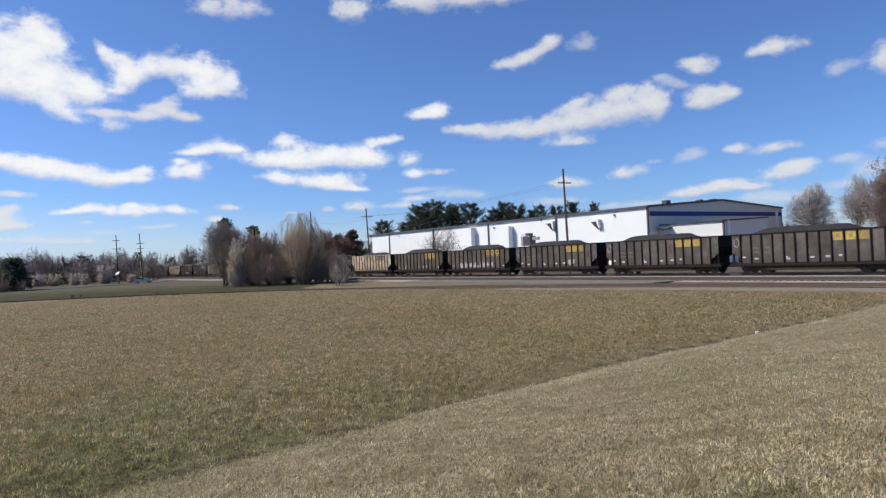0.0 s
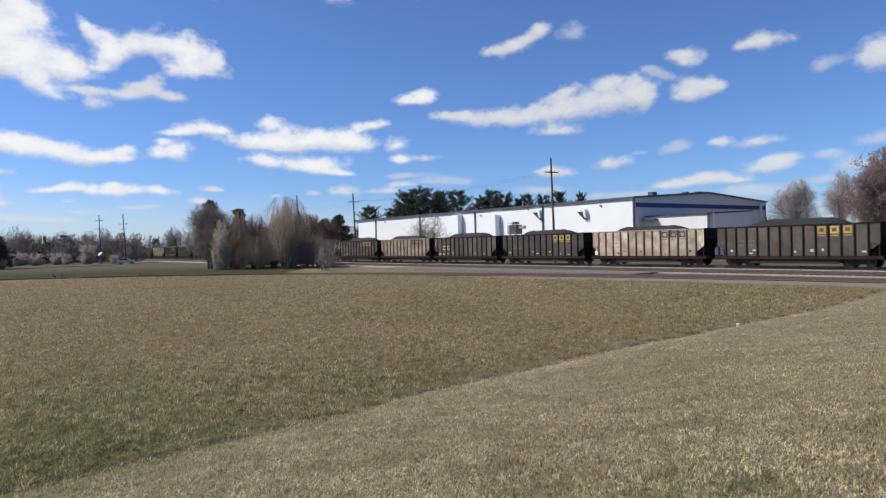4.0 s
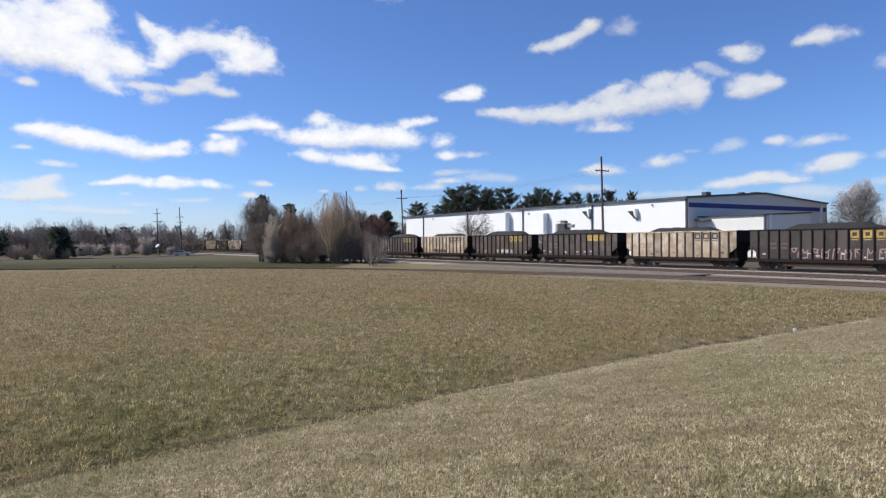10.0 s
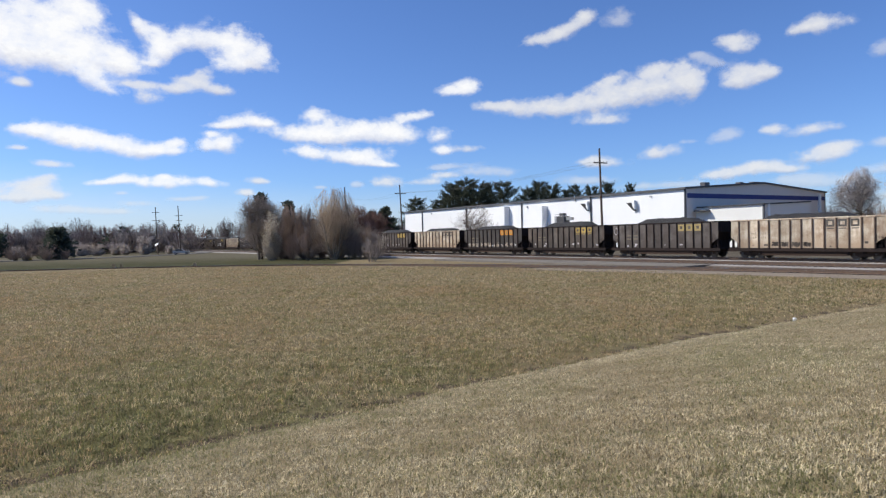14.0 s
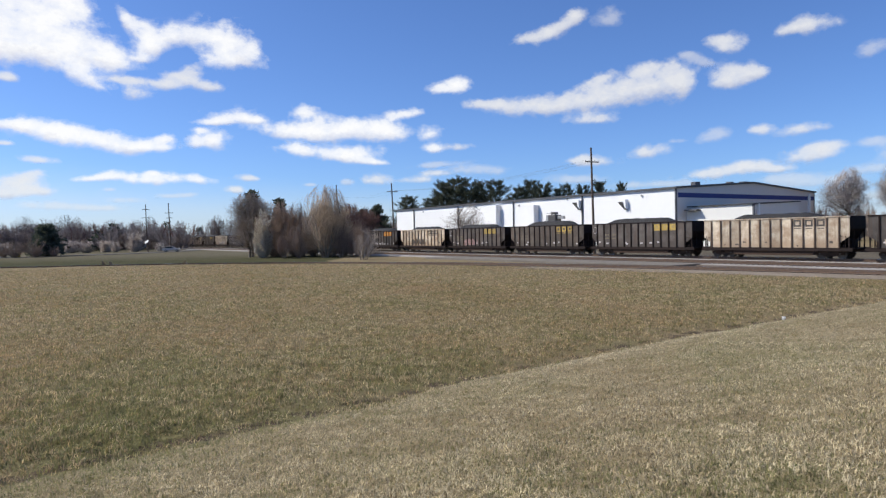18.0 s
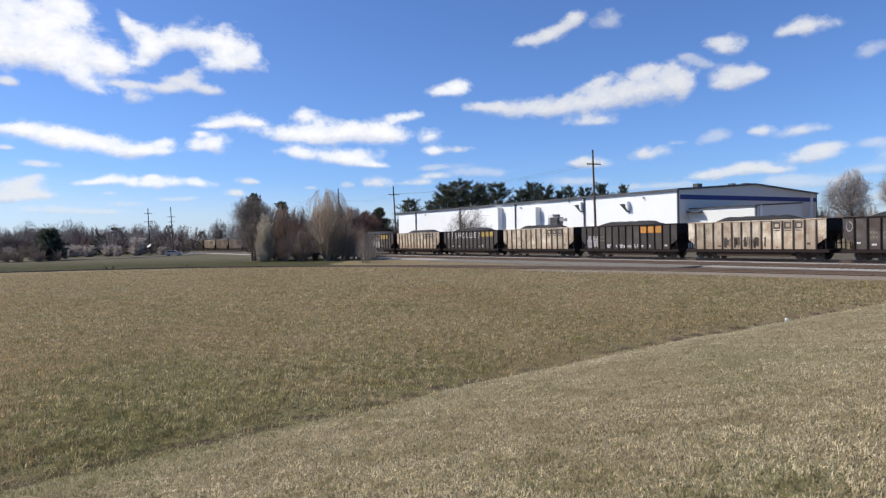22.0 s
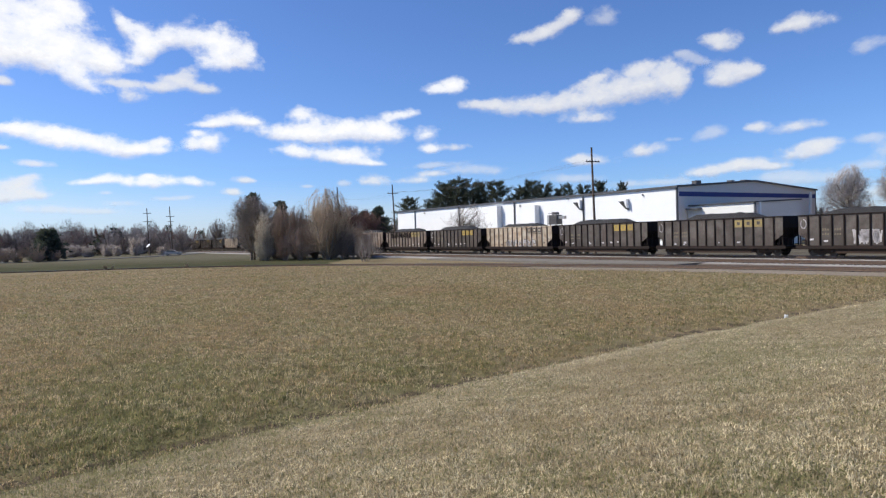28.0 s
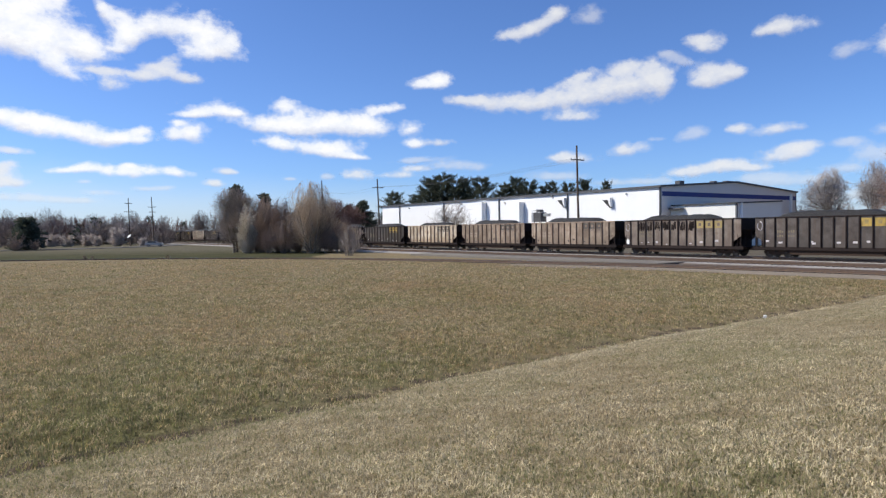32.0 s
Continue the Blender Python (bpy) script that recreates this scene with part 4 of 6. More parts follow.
def build_train():
    first = {}
    for i, kind in enumerate(CONSIST):
        if kind not in first:
            first[kind] = build_car(*CAR_KINDS[kind], ord(kind))
            CARS.append(first[kind])
        else:
            CARS.append(copy_thing(first[kind], Matrix()))
    rng = random.Random(11)
    # sprayed strokes on some of the cars: place in the train, reach, height, paint
    for n, (i, x0, x1, z0, z1, paint, count) in enumerate((
            (4, -4.4, 4.4, 1.1, 1.9, CHALK_PAINT, 46), (3, 2.6, 3.6, 1.2, 1.9, CHALK_PAINT, 12), (9, -2.2, 0.3, 1.1, 1.9, BLUE_SPRAY, 34),
            (14, -1.2, 3.0, 1.1, 1.7, CHALK_PAINT, 22), (18, -6.6, 5.4, 1.1, 1.75, FAINT_INK, 60),
            (22, -3.2, 0.4, 1.1, 2.1, PINK_PAINT, 60), (24, -6.6, -4.2, 1.1, 2.6, CHALK_PAINT, 36), (24, -3.0, 4.0, 1.1, 1.6, CHALK_PAINT, 22),
            (28, -2.4, 2.2, 1.1, 2.4, CHALK_PAINT, 70), 
            (33, -5.4, 2.0, 2.6, 3.6, BLACK_STEEL, 70), (15, -3.4, 1.0, 1.1, 1.6, BROWN_PAINT, 40), (23, -3.0, 1.5, 1.1, 2.2, BROWN_PAINT, 50))):
        tagged(part("graffiti", spray_marks(rng, x0, x1, z0, z1, -1.481 - 0.007 * (n % 2), count), paint, CARS[i], "sprayed graffiti strokes"), kind="stuff")
    for i, x0, count, wide, z0, z1, bar, paint in ((11, -3.2, 9, 0.96, 1.1, 2.05, 0.09, PINK_PAINT), (31, -2.6, 7, 0.95, 1.08, 1.95, 0.26, INK_PAINT), (31, -2.6, 7, 0.95, 1.1, 2.0, 0.12, CHALK_PAINT)):
        tagged(part("graffiti", glyphs(rng, x0, count, wide, z0, z1, -1.4815 - (0.006 if paint is CHALK_PAINT else 0.0), bar), paint, CARS[i], "sprayed graffiti signs"), kind="stuff")
    # one car carries large silver letters, one to a panel
    for n, letter in enumerate("FISHGLUE?"):
        cu = bpy.data.curves.new("sprayed_letter", "FONT")
        cu.body, cu.size, cu.extrude, cu.align_x = letter, 1.25, 0.003, "CENTER"
        holder = new("sprayed_letter", cu)
        bpy.context.view_layer.update()
        me = bpy.data.meshes.new_from_object(holder.evaluated_get(bpy.context.evaluated_depsgraph_get()))
        bpy.data.objects.remove(holder)
        me.materials.clear()
        me.materials.append(CHALK_PAINT)
        child("sprayed_letter", me, CARS[26], pose(STAKES[n] + 0.52, -1.485, 2.66 + (0.08 if n % 2 else 0.0), 90, (-5, 4, 0)[n % 3], 0), "silver sprayed letter")


build_train()


# ---- poles and wires ----
def build_pole(x, y, height, arms, label, ground=0.0, lean=0.0):
    p = thing("utility_pole", pose(x, y, ground, 0, lean, 0), label, "utility pole", "utility poles")
    part("shaft", rod(B(), (0, 0, -0.3), (0, 0, height), 0.19, 0.12, 10), POLE_WOOD, p)
    for z, half in arms:
        m = Matrix.Rotation(HEADING, 4, "Z")
        arm = part("crossarm", box(B(), -half, half, -0.19, -0.07, z - 0.07, z + 0.07, 0.01), POLE_WOOD, p)
        arm.matrix_basis = m
        for x0 in (-half + 0.1, -half * 0.4, half * 0.4, half - 0.1):
            part("insulator", rod(B(), (x0, -0.13, z + 0.07), (x0, -0.13, z + 0.26), 0.05, 0.03, 6), HOOD_METAL, arm)
    return p


POLE_SPOTS = [rail_place(66.0, 69), rail_place(122.3, 69), rail_place(150.2, 69)]
build_pole(*POLE_SPOTS[0].xy, 15.1, ((13.1, 1.3), ), "tall dark wooden utility pole with one crossarm behind the train", lean=-1.1)
build_pole(*POLE_SPOTS[1].xy, 14.4, ((12.6, 1.3), ), "dark wooden utility pole with one crossarm beside the railway", lean=-2.0)
build_pole(*POLE_SPOTS[2].xy, 16.0, (), "plain dark wooden pole behind the thicket", lean=-1.0)
build_pole(-94.0, 213.0, 14.9, ((13.2, 1.1), (10.6, 1.3)), "dark wooden utility pole with two crossarms by the road", lean=-1.0)
build_pole(-86.5, 213.0, 15.2, ((12.0, 1.2), (10.4, 0.9)), "dark wooden utility pole with crossarms by the road", lean=-2.0)
build_pole(-143.0, 420.0, 15.0, ((13.0, 1.2), ), "distant wooden utility pole")
build_pole(-139.0, 425.0, 15.0, ((13.0, 1.2), ), "distant wooden utility pole")


def build_wires(a, b, za, zb, offsets, sag=0.9):
    for o in offsets:
        pts = []
        for i in range(17):
            u = i / 16
            p = a.lerp(b, u) + ACROSS * o
            pts.append(Vector((p.x, p.y, za + (zb - za) * u - sag * 4 * u * (1 - u))))
        me = sweep(pts, [(-0.007, -0.007), (0.007, -0.007), (0.0, 0.007)], CABLE, "overhead_wire")
        tagged(new("overhead_wire", me), "thin dark overhead wire between the poles", "overhead wire", "overhead wires")


build_wires(POLE_SPOTS[0], POLE_SPOTS[1], 13.3, 12.8, (-1.2, -0.5, 0.5, 1.2))
build_wires(POLE_SPOTS[1], POLE_SPOTS[2], 12.8, 13.3, (-1.2, 1.2))


# ---- trees ----
def tubes(segs, sides):
    """Tapered prisms: rows of start, end, two radii."""
    verts, faces = [], []
    for a, b, r0, r1 in segs:
        d = (b - a)
        u = d.orthogonal().normalized()
        v = d.normalized().cross(u)
        k = len(verts)
        for p, r in ((a, r0), (b, r1)):
            for i in range(sides):
                g = 2 * math.pi * i / sides
                verts.append(p + (u * math.cos(g) + v * math.sin(g)) * r)
        faces += [(k + i, k + (i + 1) % sides, k + sides + (i + 1) % sides, k + sides + i) for i in range(sides)]
    return verts, faces


def bare_tree(seed, height, width, label, bark, twigs, stems=26, fork=0.05, low=0.25, twig_r=0.014, trunk=0.16, fill=15, petals=None, petal_count=0, petal_size=0.16, category="tree", core=0.55, droop=0.0, spread=0.25):
    """A leafless tree or shrub: stems fan out from the fork to an uneven egg-shaped crown, each with twigs and finer sprays."""
    rng = random.Random(seed)
    tree = thing("tree", Matrix(), label, category, "trees")
    base = Vector((0, 0, height * fork))
    thick, thin = [], []
    if fork > 0.06:
        thick.append((Vector((0, 0, -0.2)), base, trunk * 1.25, trunk))
        thick.append((base, base + Vector((0, 0, height * 0.3)), trunk, trunk * 0.45))
    for s in range(stems):
        g, u = rng.uniform(0, 6.28), rng.uniform(0, 1) ** 0.8
        z = height * (low + (1 - low) * u) * rng.uniform(0.9, 1.0)
        bulge = math.sqrt(max(0.03, 1 - ((z / height - core) / (1.06 - core if z / height > core else core + 0.12)) ** 2))
        r = width * 0.5 * bulge * rng.uniform(0.35, 1.0)
        tip = Vector((math.cos(g) * r, math.sin(g) * r, z))
        root = (Vector((rng.gauss(0, spread), rng.gauss(0, spread), -0.1)) if fork <= 0.06 else base + Vector((0, 0, rng.uniform(0, 0.3) * height)))
        if root.z > z - 0.4:
            root.z = max(0.0, z - 1.0)
        knee = root.lerp(tip, 0.5) + Vector((-math.cos(g) * r * 0.12, -math.sin(g) * r * 0.12, height * 0.03))
        rr = trunk * rng.uniform(0.25, 0.5)
        path = [root, root.lerp(knee, 0.55) + Vector((rng.gauss(0, 0.1), rng.gauss(0, 0.1), 0)), knee, knee.lerp(tip, 0.5) + Vector((rng.gauss(0, 0.12), rng.gauss(0, 0.12), 0)), tip]
        for n in range(4):
            thick.append((path[n], path[n + 1], max(twig_r, rr * (1 - 0.22 * n)), max(twig_r * 0.8, rr * (0.78 - 0.22 * n))))
        for _ in range(fill):
            f = rng.uniform(0.5 if spread < 0.3 else 0.1, 3.99)
            p = path[int(f)].lerp(path[int(f) + 1], f - int(f))
            out = Vector((p.x, p.y, 0)).normalized() if p.xy.length > 0.1 else Vector((1, 0, 0))
            d = (out * rng.uniform(0.1, 0.7) + Vector((rng.gauss(0, 0.32), rng.gauss(0, 0.32), rng.uniform(0.35, 1.1) - droop))).normalized()
            n = height * rng.uniform(0.06, 0.14)
            q = p + d * n
            thin.append((p, q, twig_r * 1.15, twig_r * 0.8))
            for _ in range(4):
                a = p.lerp(q, rng.uniform(0.2, 1.0))
                e = (d + Vector((rng.gauss(0, 0.5), rng.gauss(0, 0.5), rng.gauss(0.15, 0.4)))).normalized()
                thin.append((a, a + e * n * rng.uniform(0.4, 0.8), twig_r * 0.8, twig_r * 0.5))
    child("trunk", mesh("trunk", *tubes(thick, 5), bark, True), tree)
    child("branchwork", mesh("branchwork", *tubes(thin, 3), twigs), tree, None, "fine bare twigs")
    if petals:
        verts, faces = [], []
        for _ in range(petal_count):
            p, q, r, t = thin[rng.randrange(len(thin))]
            leaf(verts, faces, p.lerp(q, rng.random()) + Vector((rng.gauss(0, 0.1), rng.gauss(0, 0.1), rng.gauss(0, 0.1))), petal_size * rng.uniform(0.6, 1.3), rng)
        child("crown", mesh("crown", verts, faces, petals), tree, None, "small clusters of blossom and buds")
    return tree


def branching(seed, height, width, label, bark, twigs, stems=1, fork=0.16, limbs=9, kids=(8, 7, 6), fan=(24, 52), lift=0.1, trunk=0.2, twig_r=0.013, category="tree", buds=None, bud_count=0, bud_size=0.14, belly=0.5, foot=0.04, lean=30):
    """A leafless tree grown limb by limb: each order of branches springs along the one before and reaches for the light."""
    rng = random.Random(seed)
    tree = thing("tree", Matrix(), label, category, "trees")
    segs = []

    def grow(p, d, length, r, order):
        steps = (5, 4, 3, 2)[order] if order < 4 else 1
        for n in range(steps):
            d = (d + Vector((rng.gauss(0, 0.1), rng.gauss(0, 0.1), rng.gauss(0, 0.06) + lift))).normalized()
            q, r1 = p + d * (length / steps), max(twig_r * 0.6, r * (1 - 0.55 / steps))
            segs.append((p, q, max(r, twig_r * 0.7), r1, order))
            if order < 4:
                born = limbs if order == 0 else kids[order - 1]
                share = born / steps if order or fork < 0.13 else (born / (steps - 1) if n else 0)
                for _ in range(int(share) + (rng.random() < share % 1)):
                    side = d.orthogonal().normalized()
                    side.rotate(Matrix.Rotation(rng.uniform(0, 6.28), 3, d))
                    g = radians(rng.uniform(*fan))
                    way = d * math.cos(g) + side * math.sin(g)
                    grow(p.lerp(q, rng.random()), way, length * rng.uniform(0.42, 0.72) * (1.15 if order == 0 else 1.0), r1 * rng.uniform(0.4, 0.62), order + 1)
            p, r = q, r1

    if stems == 1:
        segs.append((Vector((0, 0, -0.2)), Vector((0, 0, fork * height)), trunk * 1.2, trunk, 0))
        grow(Vector((0, 0, fork * height * 0.95)), Vector((0, 0, 1)), height * 0.5, trunk * 0.9, 0)
    else:
        for n in range(stems):
            a, g = 6.28 * n / stems + rng.uniform(-0.5, 0.5), radians(rng.uniform(3, lean))
            root = Vector((math.cos(a), math.sin(a), 0)) * width * 0.1 * rng.random()
            grow(root + Vector((0, 0, -0.1)), Vector((math.cos(a) * math.sin(g), math.sin(a) * math.sin(g), math.cos(g))), height * rng.uniform(0.42, 0.6) * (0.8 + g), trunk * rng.uniform(0.4, 0.75), 1)
    # draw the crown in to its true height and width
    tops = sorted(q.z for p, q, r0, r1, o in segs)
    rims = sorted(q.xy.length for p, q, r0, r1, o in segs)
    fz = height / tops[int(len(tops) * 0.988)]
    levels = np.linspace(0.0, 1.0, 13)
    heights, reach = np.array([q.z * fz / height for p, q, r0, r1, o in segs]), np.array([q.xy.length for p, q, r0, r1, o in segs])
    widen = []
    for u in levels:
        near = reach[np.abs(heights - u) < 0.06]
        rim = np.percentile(near, 94) if len(near) > 12 else rims[len(rims) // 2]
        egg = math.sqrt(max(0.04, 1 - ((u - belly) / ((1.03 - belly) if u > belly else (belly + 0.16))) ** 2))
        widen.append(1.0 if u < foot else min(3.5, 0.5 * width * egg ** 0.8 / max(rim, 0.1)))

    def fit(v):
        f = float(np.interp(v.z * fz / height, levels, widen))
        z = v.z * fz
        return Vector((v.x * f, v.y * f, z))

    segs = [(fit(p), fit(q), r0, r1, o) for p, q, r0, r1, o in segs if max(p.z, q.z) * fz < height * (1.01 + 0.05 * rng.random())]
    child("trunk", mesh("trunk", *tubes([g[:4] for g in segs if g[4] < 2 or g[2] > 0.04], 5), bark, True), tree)
    thin = [g[:4] for g in segs if not (g[4] < 2 or g[2] > 0.04)]
    child("branchwork", mesh("branchwork", *tubes(thin, 3), twigs), tree, None, "fine bare twigs")
    if buds:
        verts, faces = [], []
        for _ in range(bud_count):
            p, q, r, t = thin[rng.randrange(len(thin))]
            leaf(verts, faces, p.lerp(q, rng.random()), bud_size * rng.uniform(0.6, 1.3), rng)
        child("crown", mesh("crown", verts, faces, buds), tree, None, "small swelling buds")
    return tree


def leaf(verts, faces, p, size, rng, stretch=1.0, way=None, slim=0.35):
    """A small bent leaf or needle tuft: two triangles that share a spine."""
    d = way or Vector((rng.gauss(0, 1), rng.gauss(0, 1), rng.gauss(0, 1))).normalized()
    u = d.orthogonal().normalized()
    u.rotate(Matrix.Rotation(rng.uniform(0, 6.28), 3, d))
    v = d.cross(u)
    k = len(verts)
    verts += [p, p + d * size * stretch, p + d * size * 0.5 * stretch + u * size * slim + v * size * 0.12, p + d * size * 0.5 * stretch - u * size * slim + v * size * 0.12]
    faces += [(k, k + 2, k + 1), (k, k + 1, k + 3)]


def conifer(seed, height, width, label, needles, bare=0.25, layers=12, tufts=26, open_crown=False, slim=0.35):
    rng = random.Random(seed)
    tree = thing("conifer", Matrix(), label, "conifer", "trees")
    limbs = [(Vector((0, 0, -0.2)), Vector((0, 0, height * 0.96)), height * 0.022, 0.03)]
    verts, faces = [], []
    for i in range(layers):
        u = (i + rng.uniform(-0.3, 0.3)) / layers
        z = height * (bare + (1 - bare) * max(0.0, u))
        reach = width * (1 - max(0, u) ** 1.5) * 0.5 + 0.3 if not open_crown else width * 0.5 * math.sqrt(max(0.04, 1 - max(0.0, u) ** 2)) * rng.uniform(0.7, 1.0) + 0.4
        for _ in range(7):
            g = rng.uniform(0, 6.28)
            r = reach * rng.uniform(0.55, 1.1)
            tip = Vector((math.cos(g) * r, math.sin(g) * r, z + r * (rng.uniform(0.25, 0.95) if open_crown else rng.uniform(0.0, 0.55))))
            root = Vector((0, 0, z))
            limbs.append((root, tip, 0.06, 0.02))
            for _ in range(tufts):
                f = rng.uniform(0.3, 1.08)
                p = root.lerp(tip, f) + Vector((rng.gauss(0, 0.3), rng.gauss(0, 0.3), rng.gauss(0, 0.24)))
                way = (tip - root).normalized() * (1.3 if open_crown else 0.6) + Vector((rng.gauss(0, 0.6), rng.gauss(0, 0.6), rng.gauss(0.3, 0.5)))
                leaf(verts, faces, p, rng.uniform(0.3, 0.65) * (1.15 if open_crown else 1.0), rng, 1.7, way.normalized(), slim)
    child("trunk", mesh("trunk", *tubes(limbs, 5), BARK_DARK, True), tree)
    child("crown", mesh("crown", verts, faces, needles), tree, None, "dark green needle tufts")
    return tree


def at(x, y, scale=1.0, turn=0.0, z=0.0, wide=None):
    return pose(x, y, z, 0, 0, turn) @ Matrix.Diagonal((wide or scale, wide or scale, scale, 1))


# the thicket beside the spur
grey = branching(1, 11.3, 9.0, "tall bare grey tree with upswept branches in the thicket", BARK_GREY, TWIG_GREY, 1, 0.1, 30, (10, 9, 5), (18, 46), 0.09, 0.24, 0.017, belly=0.55, foot=0.12)
grey.matrix_basis = at(-34.6, 120)
core = conifer(2, 12.0, 1.3, "narrow dark evergreen rising through the bare thicket", NEEDLES, 0.3, 16, 13)
core.matrix_basis = at(-34.7, 122.2)
copy_thing(core, at(-30.0, 124, 0.88, 60))
white = bare_tree(3, 8.2, 4.4, "white-blossoming small tree at the thicket's edge", BARK_GREY, TWIG_TAN, 44, 0.05, 0.04, 0.015, 0.16, 18, BLOSSOM, 14000, 0.2, core=0.4, spread=0.5)
white.matrix_basis = at(-30.7, 114.0, 0.98, 0, wide=0.7)
brown = branching(4, 9.6, 7.0, "dense brown bare shrubby tree in the thicket", BARK_GREY, TWIG_BROWN, 9, 0.0, 0, (10, 7, 4), (18, 50), 0.04, 0.16, 0.02, belly=0.45)
brown.matrix_basis = at(-27.8, 117)
for x, y, s, t in ((-24.6, 115, 0.97, 80), (-22.6, 117, 0.95, 200), (-29.6, 119, 0.95, 300), (-16.6, 114, 0.66, 130), (-14.2, 116, 0.55, 10), (-16.9, 110, 0.5, 222), (-12.9, 113, 0.45, 300), (-15.4, 119, 0.68, 190), (-23.6, 110, 0.55, 30), (-26.2, 110, 0.42, 77), (-26.4, 121, 0.93, 15), (-21.0, 119, 0.9, 95), (-32.5, 122, 0.85, 205), (-15.2, 112, 0.42, 333)):
    copy_thing(brown, at(x, y, s, t))
for n in range(11):
    copy_thing(brown, at(-33.0 + 2.0 * n, 121.0 - 0.5 * n + 1.5 * math.sin(n * 2.3), 0.3 + 0.05 * math.sin(n * 1.7), 47 * n, wide=0.55))
tan = branching(5, 11.6, 8.2, "tall tan bare tree with dense upright branches", BARK_SUNLIT, TWIG_TAN, 12, 0.0, 0, (11, 8, 5), (16, 44), 0.06, 0.22, 0.02, belly=0.6, lean=36)
tan.matrix_basis = at(-19.3, 111)
shrub = branching(6, 4.7, 4.4, "small round tan shrub at the foot of the thicket", BARK_GREY, TWIG_GREY, 5, 0.0, 0, (8, 6, 4), (18, 46), 0.05, 0.12, 0.007, "shrub", belly=0.6, foot=0.16)
shrub.matrix_basis = at(-11.4, 96.5, 1.0, 0, wide=1.5)

# trees behind the railway
red = branching(7, 12.5, 9.5, "reddish bare tree behind the railway", BARK_DARK, TWIG_RED, 1, 0.1, 12, (8, 7, 4), (24, 56), 0.06, 0.25, 0.034)
red.matrix_basis = at(-26.0, 190)
for x, y, s, t in ((-30, 196, 1.05, 70), (-23, 198, 0.95, 150), (-21, 188, 0.85, 10), (-34, 200, 1.0, 250), (-38, 205, 0.95, 320)):
    copy_thing(red, at(x, y, s, t))
fir = conifer(8, 12.6, 10.0, "dark spreading evergreen behind the railway", NEEDLES, 0.03, 15, 55)
fir.matrix_basis = at(-20.0, 205)
copy_thing(fir, at(-25.5, 212, 0.92, 80))
wall_tree = branching(9, 10.6, 12.5, "bare grey tree before the white warehouse wall", BARK_DARK, TWIG_DARK, 7, 0.0, 0, (9, 7, 5), (20, 50), 0.06, 0.24, 0.021, belly=0.62, foot=0.1)
wall_tree.matrix_basis = at(6.6, 158)

# pines behind the warehouse
pine = conifer(10, 23.0, 14.0, "tall dark pine with an open crown behind the warehouse", NEEDLES, 0.3, 14, 110, True, 0.1)
PINE_TOP = 25.6
pine.matrix_basis = at(0.8, 270, 26.1 / PINE_TOP, 0, wide=1.1)
for x, y, top, wide, t in ((5.8, 268, 26.9, 1.15, 60), (11.3, 272, 25.6, 1.1, 100), (-4.2, 273, 19.2, 0.8, 140), (15.9, 274, 25.8, 0.5, 200), (21.8, 270, 25.8, 0.95, 250), (31.6, 271, 23.1, 0.85, 30), (36.6, 274, 26.0, 0.75, 310), (40.5, 268, 24.0, 0.8, 110), (46.8, 270, 22.1, 0.5, 160), (50.9, 273, 24.0, 0.55, 220), (56.9, 270, 23.2, 0.6, 280), (63.7, 272, 24.6, 0.75, 350), (73.7, 276, 24.2, 0.5, 20), (-13.5, 262, 19.4, 0.8, 45)):
    copy_thing(pine, at(x, y, top / PINE_TOP, t, wide=wide))

# trees beyond the warehouse's gable
maple = branching(11, 17.2, 12.6, "tall bare grey tree beyond the warehouse", BARK_GREY, TWIG_LILAC, 1, 0.28, 28, (8, 7, 5), (20, 50), 0.07, 0.3, 0.021, belly=0.52, foot=0.28)
maple.matrix_basis = at(97.8, 160)
copy_thing(maple, at(111.5, 166, 1.13, 80, wide=0.75))
copy_thing(maple, at(88.0, 172, 0.55, 140))
for x, y, s, t in ((-163, 300, 1.35, 20), (-172, 305, 1.5, 80), (-188, 300, 1.45, 140), (-140, 320, 1.4, 200), (-112, 335, 1.45, 260), (-150, 330, 1.3, 40)):
    copy_thing(wall_tree, at(x, y, s, t, wide=0.8))
rusty = branching(12, 22.5, 15.5, "large brown budding tree beyond the warehouse", BARK_GREY, TWIG_RUST, 1, 0.12, 20, (9, 8, 5), (20, 54), 0.06, 0.36, 0.02, "tree", TWIG_RUST, 26000, 0.3, belly=0.5, foot=0.15)
rusty.matrix_basis = at(108.5, 146)
for x, y, s, t in ((92.7, 165, 0.9, 40), (99.0, 168, 0.85, 100), (89, 170, 0.8, 160), (106.5, 167, 0.92, 220), (103, 165, 0.92, 300)):
    copy_thing(brown, at(x, y, s, t, wide=0.62))
for x, y, s, t in ((116.5, 150, 1.05, 70), (121, 146, 1.0, 160), (128, 152, 1.05, 250), (117, 158, 0.8, 20)):
    copy_thing(rusty, at(x, y, s, t))

